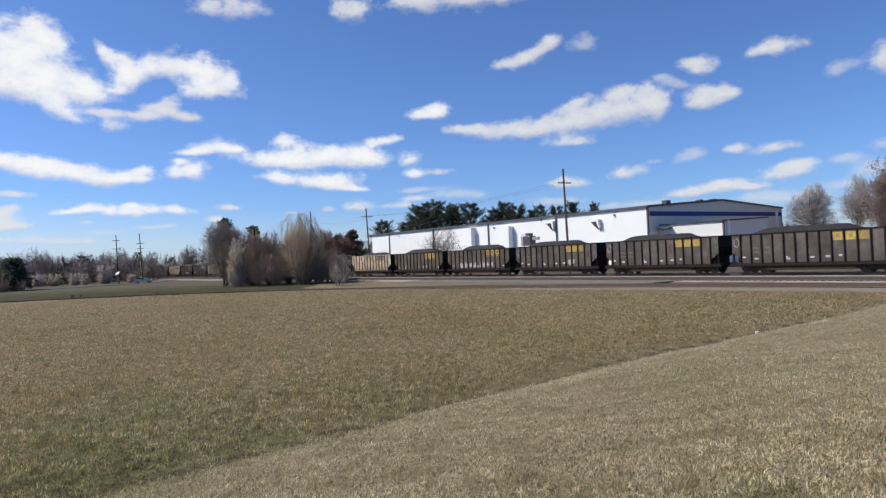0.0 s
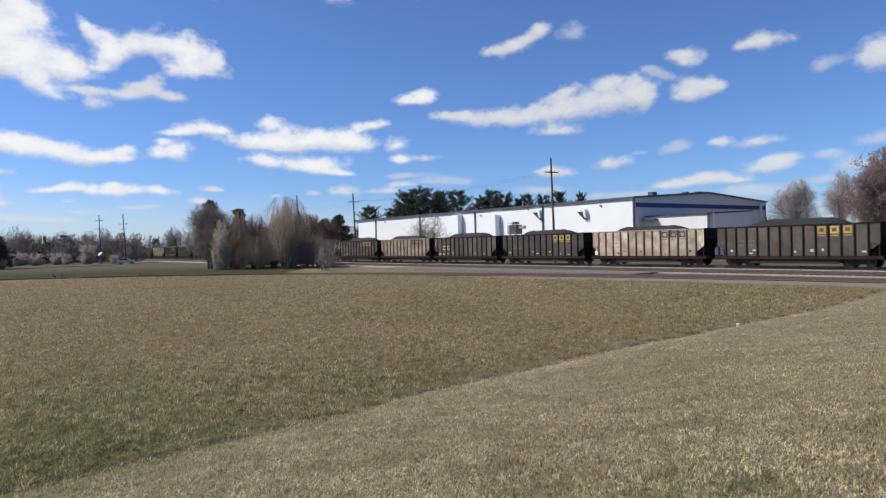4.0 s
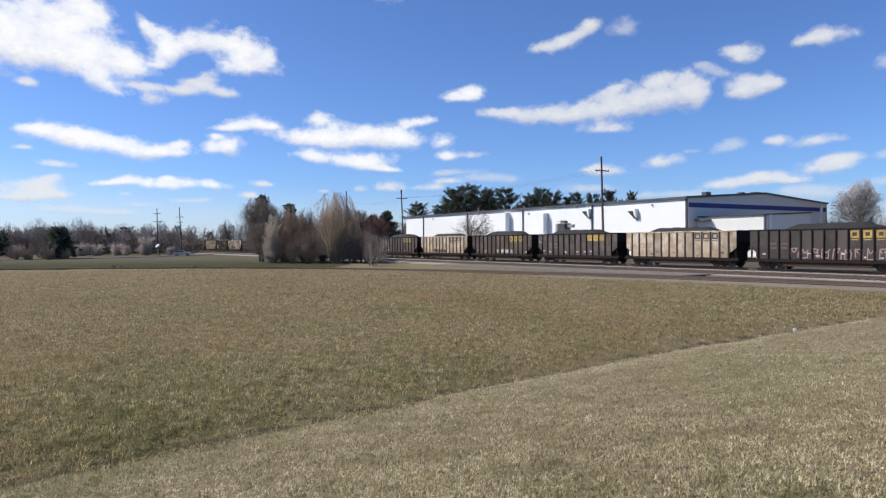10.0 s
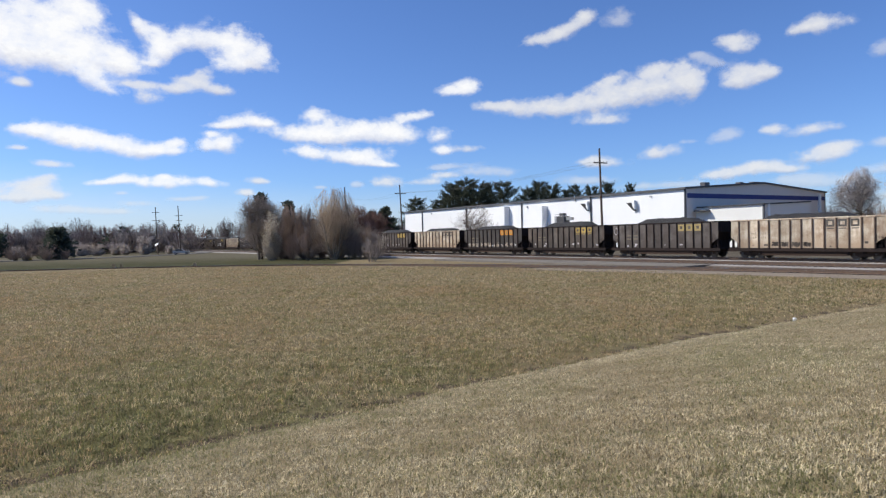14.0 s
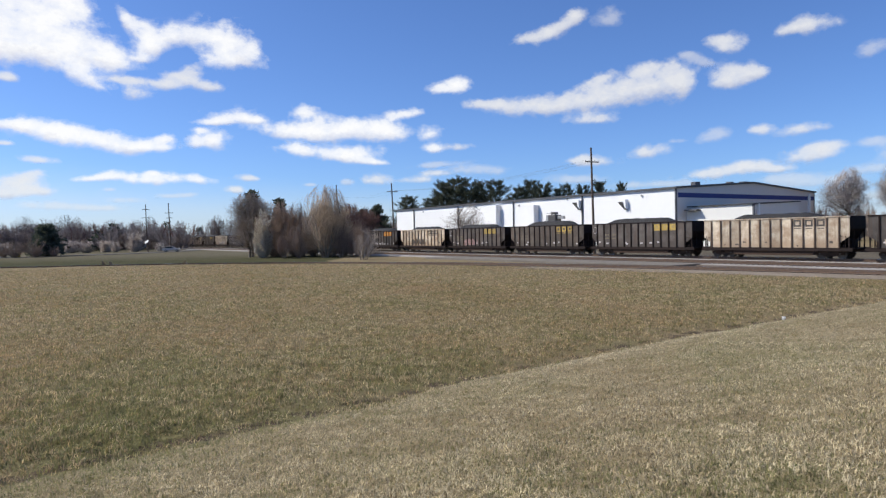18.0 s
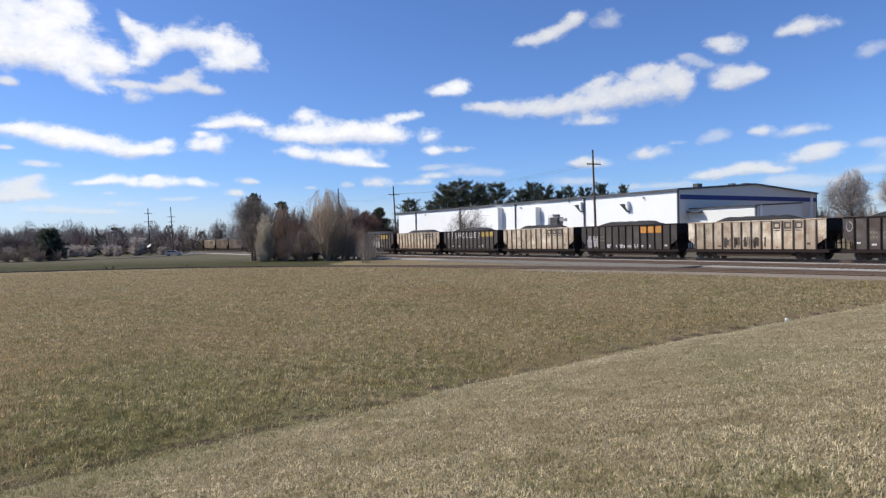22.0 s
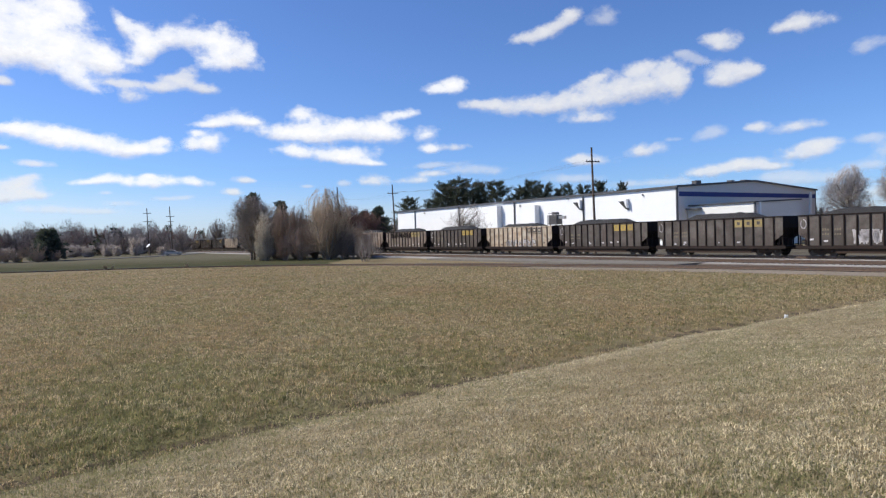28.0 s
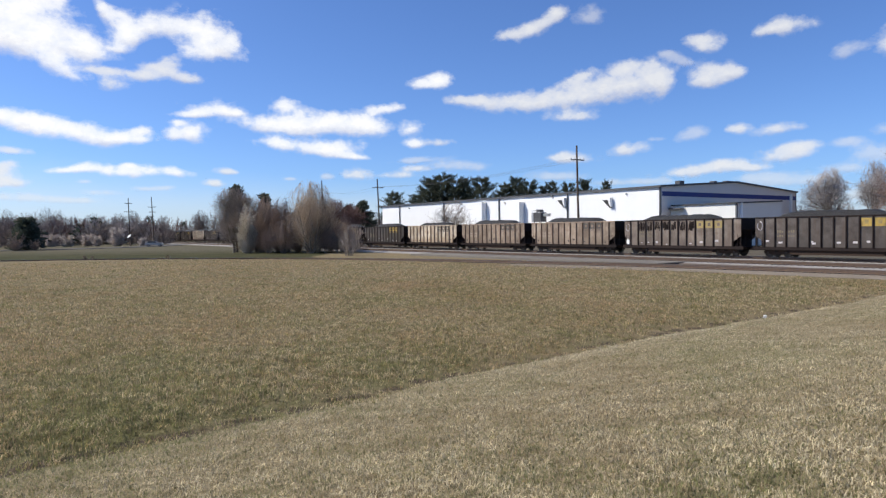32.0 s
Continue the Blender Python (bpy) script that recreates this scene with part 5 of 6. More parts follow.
# pale pears and evergreens by the road
pear = bare_tree(13, 8.5, 5.6, "pale blossoming pear tree beyond the road", BARK_GREY, TWIG_GREY, 60, 0.05, 0.08, 0.02, 0.14, 18, BLOSSOM_DULL, 15000, 0.17, core=0.45, spread=0.5)
pear.matrix_basis = at(-93.7, 204, 0.72, wide=0.98)
for x, y, s, w, t in ((-86.3, 204, 0.44, 0.6, 50), (-100.0, 204.2, 0.56, 0.62, 90), (-104.3, 207, 0.62, 0.9, 130), (-108.4, 203, 0.62, 0.92, 170), (-112.3, 202, 0.66, 0.92, 210), (-117.0, 203, 0.52, 0.62, 280), (-118.0, 194, 0.6, 0.8, 320), (-124.0, 190, 0.58, 0.7, 15), (-129.0, 186, 0.55, 0.7, 75)):
    copy_thing(pear, at(x, y, s, t, wide=w))
cedar = conifer(14, 7.4, 6.4, "dark rounded evergreen by the road", NEEDLES, 0.02, 12, 30)
cedar.matrix_basis = at(-94.8, 160, 1.0, 0, wide=1.25)
copy_thing(cedar, at(-98.0, 163, 0.7, 60))
hedge = bare_tree(15, 4.6, 6.0, "low brown bare shrub by the road", BARK_GREY, TWIG_BROWN, 40, 0.05, 0.2, 0.02, 0.12, 14, category="shrub")
hedge.matrix_basis = at(-93.8, 154)
for x, y, s, t in ((-110, 166, 0.8, 60), (-90.6, 156, 0.6, 250), (-97.4, 152, 0.8, 20), (-100.4, 153, 0.72, 120), (-92.0, 151, 0.62, 300), (-48.5, 95.5, 0.14, 0), (-47.6, 95.8, 0.12, 70), (-36.3, 94.0, 0.13, 160)):
    copy_thing(hedge, at(x, y, s, t))


def build_woods():
    """The belts of woods that close the view: before the railway on the far left, and behind all else."""
    rng = random.Random(21)
    for name, material, count, dark in (("woods", WOODS_BROWN, 330, False), ("woods", WOODS_GREY, 260, False), ("woods", TWIG_RED, 60, False), ("evergreen_woods", NEEDLES_FAR, 26, True)):
        verts, faces = [], []
        for n in range(count):
            front = n % 5 < 2
            if front:
                az, dist = rng.uniform(-44, -20.6), rng.uniform(250, 300)
            else:
                az = rng.uniform(-62, 62)
                dist = rng.uniform(330, 440)
            x, y = dist * math.sin(radians(az)), dist * math.cos(radians(az))
            if abs(rail_place(0, LINE_A).dot(ACROSS) - (x * ACROSS.x + y * ACROSS.y)) < 9:
                continue
            h, wide = rng.uniform(6.5, 11) if front else rng.uniform(9, 15), rng.uniform(6, 10)
            base = Vector((x, y, ground_z(x, y) - 0.3))
            if dark:
                for _ in range(220):
                    u = rng.random()
                    g, r = rng.uniform(0, 6.28), wide * 0.42 * (1 - u) ** 0.7 + 0.3
                    leaf(verts, faces, base + Vector((math.cos(g) * r, math.sin(g) * r, h * (0.05 + 0.85 * u))), rng.uniform(0.7, 1.4), rng, 1.4)
                continue
            segs = [(base, base + Vector((0, 0, h * 0.7)), 0.2, 0.06)]
            for _ in range(46):
                g, u = rng.uniform(0, 6.28), rng.random()
                z = h * (0.12 + 0.88 * u)
                r = wide * 0.5 * math.sqrt(max(0.05, 1 - ((u - 0.4) / 0.65) ** 2)) * rng.uniform(0.4, 1.0)
                p = base + Vector((math.cos(g) * r * 0.3, math.sin(g) * r * 0.3, z * 0.45))
                q = base + Vector((math.cos(g) * r, math.sin(g) * r, z))
                segs.append((p, q, 0.1, 0.05))
                for _ in range(4):
                    a = p.lerp(q, rng.uniform(0.3, 1.0))
                    segs.append((a, a + Vector((rng.gauss(0, 0.5), rng.gauss(0, 0.5), rng.uniform(0.1, 1.2))), 0.075, 0.04))
            v, f = tubes(segs, 3)
            k = len(verts)
            verts += v
            faces += [tuple(k + j for j in face) for face in f]
        tagged(new(name, mesh(name, verts, faces, material)), "distant belt of bare and evergreen woods", "woods", kind="stuff")


build_woods()


# ---- small things ----
def build_parked_car():
    c = thing("parked_car", pose(-75.6, 186.5, 0.12, 0, 0, 12), "silver car parked on the road beyond the meadow", "car")
    body = slab(B(), [(-2.3, 0.35), (2.25, 0.35), (2.3, 0.75), (1.9, 0.95), (0.9, 1.02), (-2.2, 1.0), (-2.35, 0.8)], -0.88, 0.88)
    bmesh.ops.bevel(body, geom=body.edges[:], offset=0.06, segments=2, affect="EDGES")
    part("body", body, CAR_SILVER, c, smooth=False)
    cab = slab(B(), [(-2.0, 1.0), (0.95, 1.0), (0.25, 1.48), (-1.45, 1.5)], -0.74, 0.74)
    bmesh.ops.bevel(cab, geom=cab.edges[:], offset=0.08, segments=2, affect="EDGES")
    part("roof", cab, CAR_SILVER, c)
    part("side_window", slab(B(), [(-1.75, 1.06), (0.7, 1.06), (0.2, 1.4), (-1.4, 1.4)], -0.755, -0.742), CAR_GLASS, c, "dark side windows")
    part("side_window", slab(B(), [(-1.75, 1.06), (0.7, 1.06), (0.2, 1.4), (-1.4, 1.4)], 0.742, 0.755), CAR_GLASS, c, "dark side windows")
    for x in (-1.45, 1.45):
        for y in (-0.8, 0.8):
            w = part("wheel", rod(B(), (x, y - 0.1, 0.33), (x, y + 0.1, 0.33), 0.33, None, 16), RUBBER, c, "dark wheel")
            part("rim", rod(B(), (x, y - 0.115, 0.33), (x, y + 0.115, 0.33), 0.2, None, 12), CAR_SILVER, w)


build_parked_car()


def build_marker():
    x, y = 12.9, 25.4
    k = thing("cup", pose(x, y, ground_z(x, y) - 0.01, 8, 5, 0), "white plastic cup lying in the grass edge", "cup")
    bm = rod(rod(B(), (0, 0, 0), (0, 0, 0.12), 0.055, 0.065, 14), (0, 0, 0.115), (0, 0, 0.13), 0.07, None, 14)
    part("body", bm, PLASTIC_WHITE, k)


build_marker()


def build_roadside():
    t = thing("sign", pose(-86.3, 196, 0.0, 0, 0, -40), "white slanting sign board on a dark post by the road", "sign")
    part("post", box(B(), -0.12, 0.12, -0.12, 0.12, -0.2, 2.6), POLE_WOOD, t)
    bm = B()
    box(bm, -1.0, 0.9, -0.09, 0.09, -0.42, 0.42, 0.04)
    board = part("board", bm, PLASTIC_WHITE, t, "white slanting board")
    board.matrix_basis = pose(-0.3, -0.2, 3.0, -25, -14, 0)
    h = thing("utility_box", pose(-98.6, 154.5, 0.0, 0, 0, 15), "pale yellow utility cabinet by the road", "utility box")
    part("cabinet", box(B(), -0.8, 0.8, -0.5, 0.5, 0, 0.95, 0.05), YELLOW_STEEL, h)
    part("lid", box(B(), -0.86, 0.2, -0.55, 0.55, 0.95, 1.5, 0.05), PLASTIC_WHITE, h, "white upper housing")


build_roadside()


def build_post():
    p = thing("marker_post", pose(-102.6, 156, 0.0), "pale stone marker post by the road", "marker post")
    part("plinth", box(B(), -0.5, 0.5, -0.4, 0.4, -0.1, 0.35, 0.04), PLASTIC_WHITE, p)
    part("shaft", box(B(), -0.28, 0.28, -0.22, 0.22, 0.35, 2.3, 0.05), BALLAST, p, "grey stone shaft")


build_post()


# ---- grass ----
def build_blades(name, label, material, spots, seed, low, high, width, flat=0.95):
    """Bent blades of grass, each of two joined strips."""
    rng = np.random.default_rng(seed)
    n = len(spots)
    p = np.array(spots)
    g, lean = rng.uniform(0, 2 * np.pi, n), rng.uniform(0.15, flat, n)
    h, w = rng.uniform(low, high, n), width * rng.uniform(0.6, 1.4, n)
    d = np.stack([np.cos(g), np.sin(g), 0 * g], 1)
    side = np.stack([-np.sin(g), np.cos(g), 0 * g], 1)
    up = np.array([0, 0, 1.0])
    mid = p + d * (h * lean * 0.35)[:, None] + up * (h * np.maximum(0.3, 0.62 - 0.18 * lean))[:, None]
    tip = p + d * (h * lean)[:, None] + up * (h * np.maximum(0.3, 1.0 - 0.4 * lean))[:, None]
    ww = (w / 2)[:, None]
    verts = np.stack([p - side * ww, p + side * ww, mid - side * ww * 0.8, mid + side * ww * 0.8, tip], 1).reshape(-1, 3)
    k = (np.arange(n) * 5)[:, None]
    quads = (k + np.array([[0, 1, 3, 2]]))
    tris = (k + np.array([[2, 3, 4]]))
    me = bpy.data.meshes.new(name)
    me.vertices.add(len(verts))
    me.vertices.foreach_set("co", verts.ravel())
    loops = np.concatenate([quads.ravel(), tris.ravel()]).astype(np.int32)
    me.loops.add(len(loops))
    me.loops.foreach_set("vertex_index", loops)
    me.polygons.add(2 * n)
    me.polygons.foreach_set("loop_start", np.concatenate([np.arange(n) * 4, 4 * n + np.arange(n) * 3]).astype(np.int32))
    me.materials.append(material)
    me.update()
    me.validate()
    return tagged(new(name, me), label, "grass", kind="stuff")


def scatter():
    rng = random.Random(31)
    lawn, field = [], []
    for _ in range(260000):
        r = 3.8 + 51 * rng.random() ** 1.5
        a = radians(rng.uniform(-41, 41))
        cx, cy = r * math.sin(a), r * math.cos(a)
        if rng.random() > (54.6 - r) / 12:
            continue
        w = bank(cx, cy) + rng.gauss(0, 0.25) + 0.9 * noise.noise((cx * 0.45, cy * 0.45, 7)) * smooth01((26 - r) / 12)
        litter = noise.noise((cx * 0.9, cy * 0.9, 2))
        if -0.9 < w < 0.15 and litter > -0.2 and r < 40 and rng.random() < 0.62:
            continue
        if r > 22 and -0.45 < bank(cx, cy) < -0.05 and rng.random() < 0.85:
            continue
        if w > 0:
            count, spread, rows, room = 3, 0.04 + 0.0012 * r, lawn, 300000
        else:
            count, spread, rows, room = 4, 0.05 + 0.0016 * r, field, 330000
            if cx * ACROSS.x + cy * ACROSS.y > 46:
                continue
        if len(rows) < room:
            for _ in range(count):
                rows.append((cx + rng.gauss(0, spread), cy + rng.gauss(0, spread), r))
    tufts = []
    for _ in range(52000):
        r = 24 + 74 * rng.random() ** 1.1
        if rng.random() > (r - 24) / 22:
            continue
        a = radians(rng.uniform(-38, 38))
        cx, cy = r * math.sin(a), r * math.cos(a)
        if cx * ACROSS.x + cy * ACROSS.y < 46 + 1.6 * noise.noise((cx * 0.3, cy * 0.3, 3)) and cy < spur_y(cx) - 2.5 and bank(cx, cy) < 0:
            for _ in range(5):
                tufts.append((cx + rng.gauss(0, 0.12), cy + rng.gauss(0, 0.12), r))
    z = lambda rows: [(x, y, ground_z(x, y) - 0.01) for x, y, r in rows]
    build_blades("lawn_grass", "short straw-coloured mown grass", LAWN_BLADES, z(lawn), 1, 0.03, 0.08, 0.0105, 1.5)
    build_blades("field_grass", "taller tan and green meadow grass", FIELD_BLADES, z(field), 2, 0.05, 0.14, 0.0145, 1.3)
    build_blades("meadow_tufts", "coarse tan tufts across the far meadow", FIELD_BLADES, z(tufts), 3, 0.05, 0.15, 0.034)


scatter()


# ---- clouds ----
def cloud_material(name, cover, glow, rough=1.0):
    """A glowing white body that frays where it thins; its shaded underside is painted greyer."""
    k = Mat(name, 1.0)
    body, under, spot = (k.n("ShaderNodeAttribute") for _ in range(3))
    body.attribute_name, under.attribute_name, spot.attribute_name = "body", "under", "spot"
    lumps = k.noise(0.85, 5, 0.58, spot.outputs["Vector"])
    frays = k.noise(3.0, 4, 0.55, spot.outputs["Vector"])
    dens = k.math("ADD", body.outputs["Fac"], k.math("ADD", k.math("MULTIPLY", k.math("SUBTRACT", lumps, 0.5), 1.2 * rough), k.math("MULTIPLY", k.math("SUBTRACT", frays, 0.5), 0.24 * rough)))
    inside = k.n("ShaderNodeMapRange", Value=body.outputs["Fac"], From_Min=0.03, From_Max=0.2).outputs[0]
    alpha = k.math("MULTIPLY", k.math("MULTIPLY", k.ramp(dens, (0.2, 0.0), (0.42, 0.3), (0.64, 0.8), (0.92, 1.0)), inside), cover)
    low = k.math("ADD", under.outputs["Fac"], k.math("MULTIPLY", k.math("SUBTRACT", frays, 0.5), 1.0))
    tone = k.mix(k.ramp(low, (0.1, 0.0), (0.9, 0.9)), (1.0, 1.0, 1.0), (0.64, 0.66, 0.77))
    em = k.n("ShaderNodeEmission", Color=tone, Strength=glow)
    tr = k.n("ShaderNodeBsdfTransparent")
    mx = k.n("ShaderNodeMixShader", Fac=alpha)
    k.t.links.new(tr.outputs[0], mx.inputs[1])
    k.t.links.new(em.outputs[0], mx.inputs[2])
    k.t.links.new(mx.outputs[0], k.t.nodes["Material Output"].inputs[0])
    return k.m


# the glow stands in for sunlight: stronger on the sun's side, dimmer elsewhere
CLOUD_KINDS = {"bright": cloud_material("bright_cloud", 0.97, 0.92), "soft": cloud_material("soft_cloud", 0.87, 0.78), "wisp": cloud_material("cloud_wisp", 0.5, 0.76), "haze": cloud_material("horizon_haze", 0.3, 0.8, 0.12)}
# each cloud is a heap of swellings: bearing, height above the horizon, half width, half height and tilt, all in degrees
CLOUD_PLAN = []
CLOUD_PLAN.append(('bright', [(-30.57, 16.16, 3.05, 1.75, 0), (-29.1, 17.12, 1.66, 1.48, 0), (-32.37, 14.03, 3.8, 1.43, 0), (-28.45, 14.09, 3.18, 1.45, 10), (-28.13, 12.4, 2.26, 0.77, 25), (-26, 13.8, 1.56, 0.87, 10), (-34.35, 14.7, 2.64, 2.4, 0)]))
CLOUD_PLAN.append(('bright', [(-24.85, 16.73, 0.8, 0.48, 45), (-23.76, 15.95, 1.22, 0.75, 40), (-23.19, 14.78, 1.39, 0.85, -20), (-21.73, 15.72, 1.88, 0.72, 0), (-20.26, 16, 1.19, 0.68, 0), (-17.83, 15.67, 2.11, 1.47, 0), (-17.43, 14.24, 1.85, 0.92, -12), (-15.83, 14.93, 1.52, 0.93, 35), (-24.23, 13.87, 1.13, 0.31, 0)]))
CLOUD_PLAN.append(('soft', [(-20.05, 13.16, 0.85, 0.59, 0), (-18.8, 12.1, 1.13, 0.41, 0), (-21.76, 12.03, 1.09, 0.45, 0), (-24.3, 11.29, 1.21, 0.62, 5), (-24.67, 12.18, 1.8, 0.31, 0), (-20.57, 12.53, 1.7, 0.41, 10)]))
CLOUD_PLAN.append(('soft', [(-32.71, 11.69, 0.75, 0.33, 0)]))
CLOUD_PLAN.append(('bright', [(-32.2, 8.43, 1.66, 0.37, 4), (-30.8, 8.24, 2.14, 0.62, 6), (-29.19, 7.84, 2.58, 0.89, 8), (-26.18, 7.51, 2.73, 0.78, 6), (-23.21, 7.27, 1.96, 0.4, -4), (-22.29, 7.95, 0.91, 0.36, -10)]))
CLOUD_PLAN.append(('soft', [(-32.92, 7.08, 0.68, 0.2, 0)]))
CLOUD_PLAN.append(('bright', [(-18.65, 7.96, 1.3, 0.83, 0), (-20.08, 7.75, 0.68, 0.5, 0), (-19.5, 8.65, 0.52, 0.27, 0)]))
CLOUD_PLAN.append(('soft', [(-30.8, 5.96, 1.14, 0.29, 3)]))
CLOUD_PLAN.append(('bright', [(-17.21, 9.78, 2.03, 0.6, -2), (-18.53, 9.35, 1.74, 0.28, -4), (-15.89, 9.64, 1.34, 0.33, 5)]))
CLOUD_PLAN.append(('bright', [(-13.2, 8.83, 2.52, 0.66, 8), (-10.43, 8.81, 2.81, 0.9, 0), (-7.61, 9, 3.33, 0.96, -3), (-4.75, 8.79, 2.02, 0.92, 3), (-11.41, 10.31, 1.21, 0.57, 0), (-3.37, 10.18, 1.83, 0.43, -8)]))
CLOUD_PLAN.append(('bright', [(-11.4, 7.23, 2.09, 0.66, 6), (-8.37, 6.76, 2.37, 0.57, 8), (-6.71, 6.93, 1.91, 0.72, 0), (-5.77, 6.26, 1.63, 0.24, 4)]))
CLOUD_PLAN.append(('bright', [(-0.67, 8.59, 1.16, 0.68, -10), (-0.55, 7.31, 0.97, 0.39, 0)]))
CLOUD_PLAN.append(('bright', [(0.72, 12.19, 1.74, 0.48, 0), (1.6, 12.71, 0.97, 0.53, 0)]))
CLOUD_PLAN.append(('bright', [(-27.41, 4.75, 1.22, 0.26, -4), (-25.87, 5, 1.02, 0.39, 0), (-23.36, 4.73, 2.12, 0.49, 0), (-20.16, 4.8, 1.54, 0.36, 4), (-23.27, 5.25, 0.49, 0.22, 0)]))
CLOUD_PLAN.append(('soft', [(-16.01, 4.9, 1.07, 0.28, 2)]))
CLOUD_PLAN.append(('soft', [(-16.93, 3.94, 0.84, 0.32, 3)]))
CLOUD_PLAN.append(('wisp', [(-21.67, 3.45, 1.25, 0.22, 0), (-20.62, 3.58, 0.85, 0.18, -5)]))
CLOUD_PLAN.append(('wisp', [(-26.28, 3.91, 0.58, 0.17, 0)]))
CLOUD_PLAN.append(('wisp', [(-25.13, 3.1, 1.43, 0.26, 0)]))
CLOUD_PLAN.append(('soft', [(-31.18, 4.92, 0.78, 0.41, -10), (-32.31, 4.33, 1.9, 0.57, -4), (-32.85, 3.55, 2.22, 0.45, 0), (-30.93, 3.78, 1.28, 0.33, 0)]))
CLOUD_PLAN.append(('wisp', [(-30.07, 2.67, 2.54, 0.34, 0), (-27.29, 2.49, 1.91, 0.26, 0)]))
CLOUD_PLAN.append(('soft', [(-5.57, 4.69, 1.44, 0.53, 2)]))
CLOUD_PLAN.append(('soft', [(-2.06, 4.68, 1.55, 0.34, 0), (-0.5, 5.22, 1.16, 0.29, 0)]))
CLOUD_PLAN.append(('wisp', [(-7.95, 4.58, 0.66, 0.29, 0)]))
CLOUD_PLAN.append(('wisp', [(-0.25, 5.93, 2.32, 0.29, -4)]))
CLOUD_PLAN.append(('wisp', [(-11.01, 4.37, 0.56, 0.14, 0)]))
CLOUD_PLAN.append(('soft', [(8.13, 16.1, 1.71, 0.48, -12), (10.02, 16.59, 1.78, 0.62, -30), (11.57, 17.29, 1.02, 0.62, -30)]))
CLOUD_PLAN.append(('wisp', [(14.04, 17, 1.28, 0.75, 0)]))
CLOUD_PLAN.append(('soft', [(4.35, 10.92, 2.21, 0.43, 3), (7.3, 10.57, 2.95, 0.72, 0), (11.06, 10.7, 3.36, 0.9, -5), (14.74, 11.27, 3.26, 1.17, -12), (17.86, 11.73, 2.72, 1.34, -10), (19.51, 11.66, 1.2, 1.23, 0), (17.35, 12.82, 1.41, 0.51, 0), (13.17, 12.27, 1.38, 0.42, -20), (12.79, 9.27, 2.02, 0.42, 0)]))
CLOUD_PLAN.append(('soft', [(22.78, 14.53, 1.56, 0.49, 0), (23.39, 13.96, 1.06, 0.49, 0)]))
CLOUD_PLAN.append(('soft', [(23.76, 11.78, 1.54, 0.89, 0), (25.04, 11.89, 1.35, 0.44, 6), (23.1, 11.39, 1.06, 0.58, 0)]))
CLOUD_PLAN.append(('wisp', [(21.31, 13.07, 1.18, 0.36, 10), (20.48, 13.63, 0.76, 0.27, 10)]))
CLOUD_PLAN.append(('soft', [(28.84, 14.75, 1.63, 0.68, 3), (27.53, 14.68, 1.07, 0.34, -10)]))
CLOUD_PLAN.append(('wisp', [(33.13, 12.54, 1.49, 0.53, -12)]))
CLOUD_PLAN.append(('soft', [(25.49, 7.54, 0.91, 0.39, 0), (28.18, 7.33, 1.73, 0.43, -4)]))
CLOUD_PLAN.append(('wisp', [(22.26, 7.32, 1.16, 0.54, -12)]))
CLOUD_PLAN.append(('wisp', [(19.52, 7.12, 0.69, 0.23, 0)]))
CLOUD_PLAN.append(('soft', [(17.11, 6.42, 1.5, 0.65, -3)]))
CLOUD_PLAN.append(('soft', [(12.36, 5.88, 1.94, 0.47, 2)]))
CLOUD_PLAN.append(('soft', [(28.72, 5.41, 2.08, 0.59, -4), (29.54, 5.92, 1.39, 0.42, -4)]))
CLOUD_PLAN.append(('soft', [(23.04, 4.5, 3.2, 0.49, -4), (24.67, 4.88, 1.52, 0.4, 0), (26.62, 4.5, 1.31, 0.3, 0)]))
CLOUD_PLAN.append(('soft', [(1.38, 7.41, 1.35, 0.34, 0)]))
CLOUD_PLAN.append(('wisp', [(2.88, 5.42, 2.8, 0.48, 3)]))
CLOUD_PLAN.append(('wisp', [(11.17, 4.39, 2.33, 0.43, 0)]))
CLOUD_PLAN.append(('wisp', [(29.44, 3.47, 3.3, 0.55, 0), (27.19, 3.78, 1.91, 0.39, 0)]))
CLOUD_PLAN.append(('wisp', [(32.64, 4.16, 1.44, 0.49, 0), (33.07, 6.05, 1.02, 0.36, -6), (34.66, 5.19, 1.64, 0.8, 0)]))
CLOUD_PLAN.append(('wisp', [(17.72, 3.74, 3.51, 0.32, 0)]))
CLOUD_PLAN.append(('wisp', [(34.63, 2.23, 2.95, 0.56, 0)]))
CLOUD_PLAN.append(('wisp', [(35.96, 6.81, 1.43, 0.55, 0)]))
CLOUD_PLAN.append(('soft', [(-15.5, 20.5, 3, 0.9, 0)]))
CLOUD_PLAN.append(('soft', [(-5.5, 21, 2, 1, 0), (0.5, 21.5, 3, 1, -4), (5.5, 21.5, 4, 1.2, -4), (9.5, 21.9, 3.5, 1, -4), (14, 22.3, 4, 0.8, 0)]))
CLOUD_PLAN.append(('bright', [(-25, 22.5, 4, 1.5, 0)]))
CLOUD_PLAN.append(('soft', [(35.89, 12.64, 1.5, 1.2, 0), (37.09, 12.84, 1.4, 0.8, -8)]))
# haze painted as a faint glowing sheet that pales the low sky
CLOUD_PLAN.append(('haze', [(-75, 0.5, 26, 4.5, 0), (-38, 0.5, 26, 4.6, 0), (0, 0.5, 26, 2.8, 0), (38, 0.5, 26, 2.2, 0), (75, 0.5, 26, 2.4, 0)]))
CLOUDS = []
FAR = 3200.0


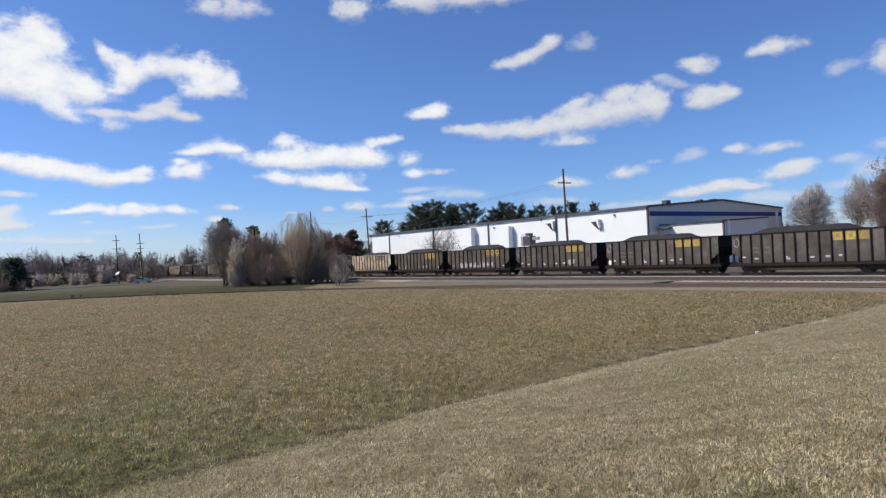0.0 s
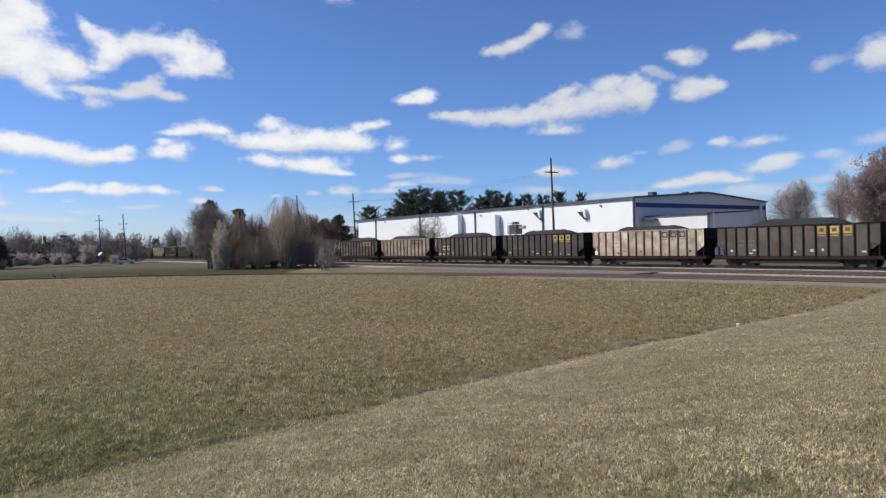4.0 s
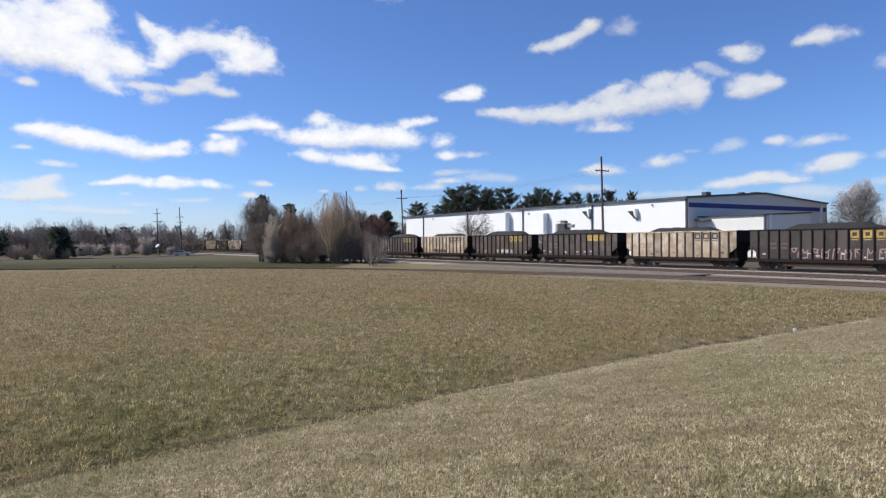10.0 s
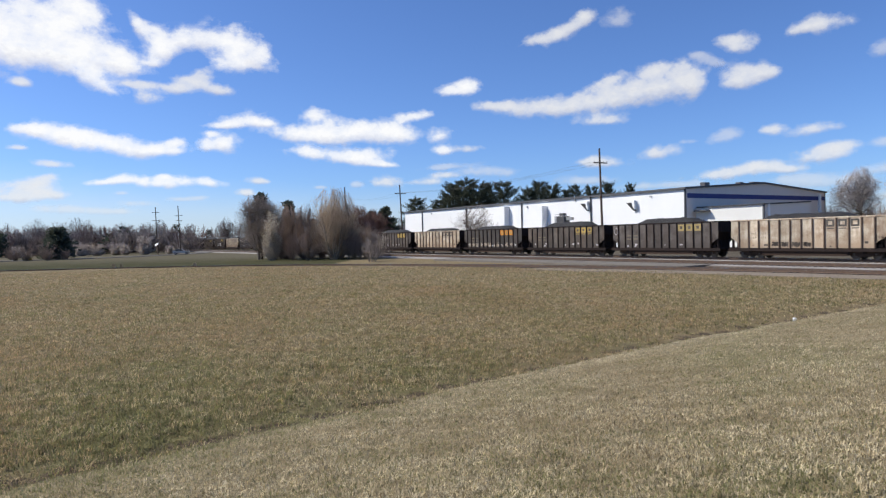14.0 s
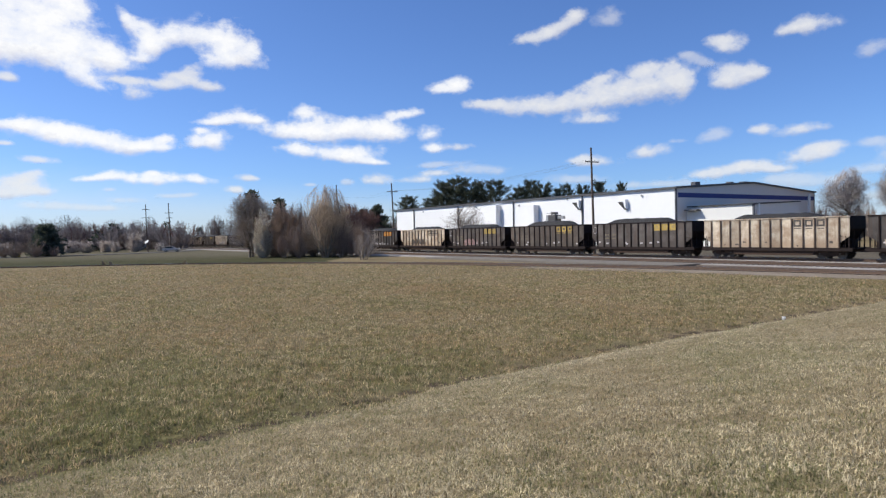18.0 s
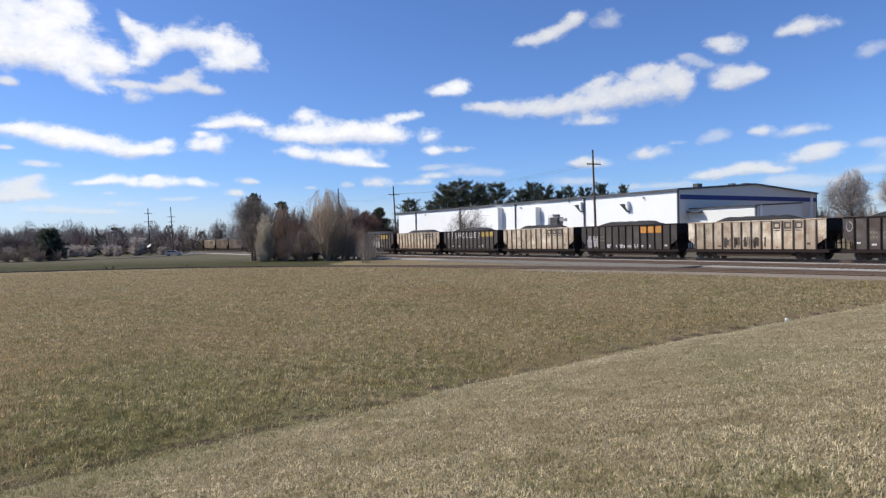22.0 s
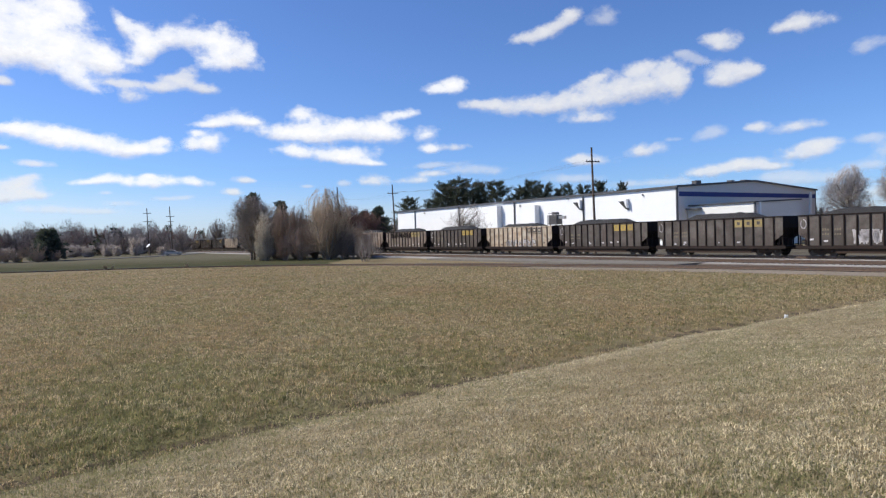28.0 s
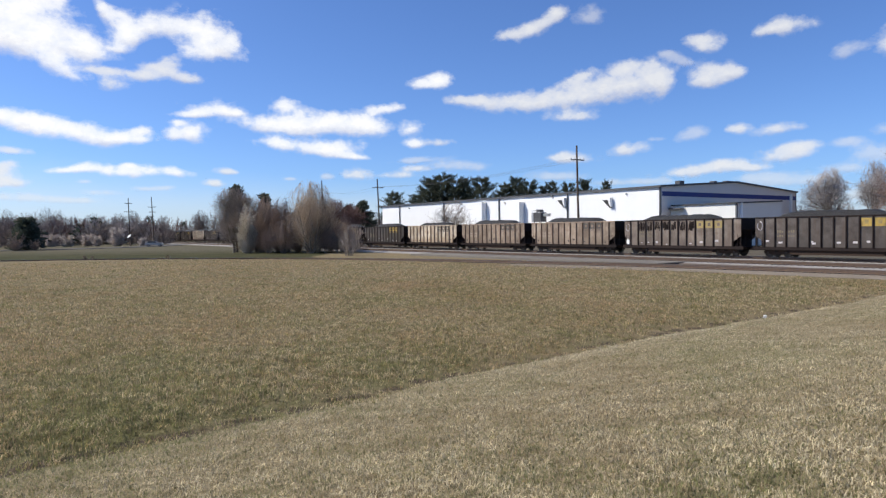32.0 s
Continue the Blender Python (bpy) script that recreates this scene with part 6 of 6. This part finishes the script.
def cloud_pose(az, el):
    way = Vector((math.sin(radians(az)) * math.cos(radians(el)), math.cos(radians(az)) * math.cos(radians(el)), math.sin(radians(el))))
    return Matrix.Translation(Vector(EYE) + way * FAR) @ Matrix.Rotation(radians(-az), 4, "Z") @ Matrix.Rotation(radians(el), 4, "X")


def build_cloud(kind, heaps, seed):
    """One sheet of cloud, bulging towards the viewer where its swellings are thick."""
    h = np.array(heaps)
    lo = (h[:, 0] - 1.9 * h[:, 2] - 0.8 * h[:, 3]).min(), (h[:, 1] - 1.9 * h[:, 3] - 0.5 * h[:, 2] * np.abs(np.sin(np.radians(h[:, 4])))).min()
    hi = (h[:, 0] + 1.9 * h[:, 2] + 0.8 * h[:, 3]).max(), (h[:, 1] + 1.9 * h[:, 3] + 0.5 * h[:, 2] * np.abs(np.sin(np.radians(h[:, 4])))).max()
    az, el = (lo[0] + hi[0]) / 2, (lo[1] + hi[1]) / 2
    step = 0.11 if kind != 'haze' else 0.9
    gx, gy = np.meshgrid(np.arange(lo[0], hi[0] + step, step), np.arange(lo[1], hi[1] + step, step))
    thick, under = np.zeros_like(gx), np.zeros_like(gx)
    for a, e, w, t, tilt in heaps:
        c, n = math.cos(radians(tilt)), math.sin(radians(tilt))
        u, v = (gx - a) * c - (gy - e) * n, (gx - a) * n + (gy - e) * c
        g = np.exp(-1.2 * ((u / w) ** 2 + (v / np.where(v < 0, t * 0.85, t * 1.05)) ** 2))
        thick += g
        under += g * np.clip(-v / t, -1.0, 1.0)
    under = np.clip(under / np.maximum(thick, 1e-4), 0.0, 1.0)
    thick = 1.0 - np.exp(-1.25 * thick)
    keep = -np.ones(gx.shape, int)
    cell = (np.maximum.reduce([thick[:-1, :-1], thick[1:, :-1], thick[:-1, 1:], thick[1:, 1:]]) > 0.03)
    verts, faces, body, low, spot = [], [], [], [], []
    for i, j in zip(*np.nonzero(cell)):
        q = []
        for r, s in ((i, j), (i, j + 1), (i + 1, j + 1), (i + 1, j)):
            if keep[r, s] < 0:
                keep[r, s] = len(verts)
                x, y = gx[r, s] - az, gy[r, s] - el
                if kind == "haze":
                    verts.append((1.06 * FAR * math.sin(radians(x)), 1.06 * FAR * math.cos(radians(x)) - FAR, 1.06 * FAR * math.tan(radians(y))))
                else:
                    verts.append((FAR * radians(x) * math.cos(radians(gy[r, s])), -60.0 * thick[r, s], FAR * radians(y)))
                body.append(thick[r, s])
                low.append(under[r, s])
                spot += [gx[r, s] * 0.75, gy[r, s], seed * 3.7]
            q.append(int(keep[r, s]))
        faces.append(q)
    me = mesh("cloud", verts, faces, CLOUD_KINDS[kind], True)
    me.attributes.new("body", "FLOAT", "POINT").data.foreach_set("value", body)
    me.attributes.new("under", "FLOAT", "POINT").data.foreach_set("value", low)
    me.attributes.new("spot", "FLOAT_VECTOR", "POINT").data.foreach_set("vector", spot)
    label = {"bright": "bright white fair-weather cumulus cloud in the blue sky", "soft": "soft white cumulus cloud with a grey underside", "wisp": "thin white wisp of cloud in the blue sky", "haze": "thin pale haze low over the horizon"}[kind]
    ob = tagged(new("cloud", me), label, "cloud", "clouds")
    ob.matrix_basis = cloud_pose(az, el)
    CLOUDS.append((ob, az, el))


for number, (kind, heaps) in enumerate(CLOUD_PLAN):
    build_cloud(kind, heaps, number)


# ---- what moves ----
def train_s(i, t):
    """Metres down the line of car i's middle at t seconds."""
    u = (t - 16.0) / 16.0
    head = 60.154 - 248.027 * u + 0.692 * u ** 2 + 2.661 * u ** 3 + 1.36 * u ** 4 - 3.218 * u ** 5
    return head + 7.25 + PITCH * (i - 19)


def motions():
    for i, car in enumerate(CARS):
        walk(car, [(t, rail_frame(train_s(i, t), LINE_A, RAIL_A)) for t in range(0, 33, 2)])
    # all axles turn alike: one is keyed for each place in a bogie, and the rest roll with it
    sets = {0: [], 1: []}
    for car in CARS:
        for b in car.children:
            if b.name.startswith("bogie"):
                for w in b.children:
                    if w.name.startswith("wheelset"):
                        sets[w["axle"]].append(w)
    for k, wheels in sets.items():
        x = -0.89 if k == 0 else 0.89
        rows = []
        for f in range(0, 961):
            t = f / FPS
            rows.append((t, pose(x, 0, 0.46, 0, math.degrees((train_s(0, 0) - train_s(0, t)) / 0.455) % 360, 0)))
        walk(wheels[0], rows)
        keys = wheels[0].animation_data
        for w in wheels[1:]:
            w.rotation_mode = "QUATERNION"
            w.animation_data_create()
            w.animation_data.action = keys.action
            w.animation_data.action_slot = keys.action_slot
    for ob, az, el in CLOUDS:
        walk(ob, [(0.0, cloud_pose(az + 0.52, el - 0.1)), (32.0, cloud_pose(az - 0.52, el + 0.1))])


motions()
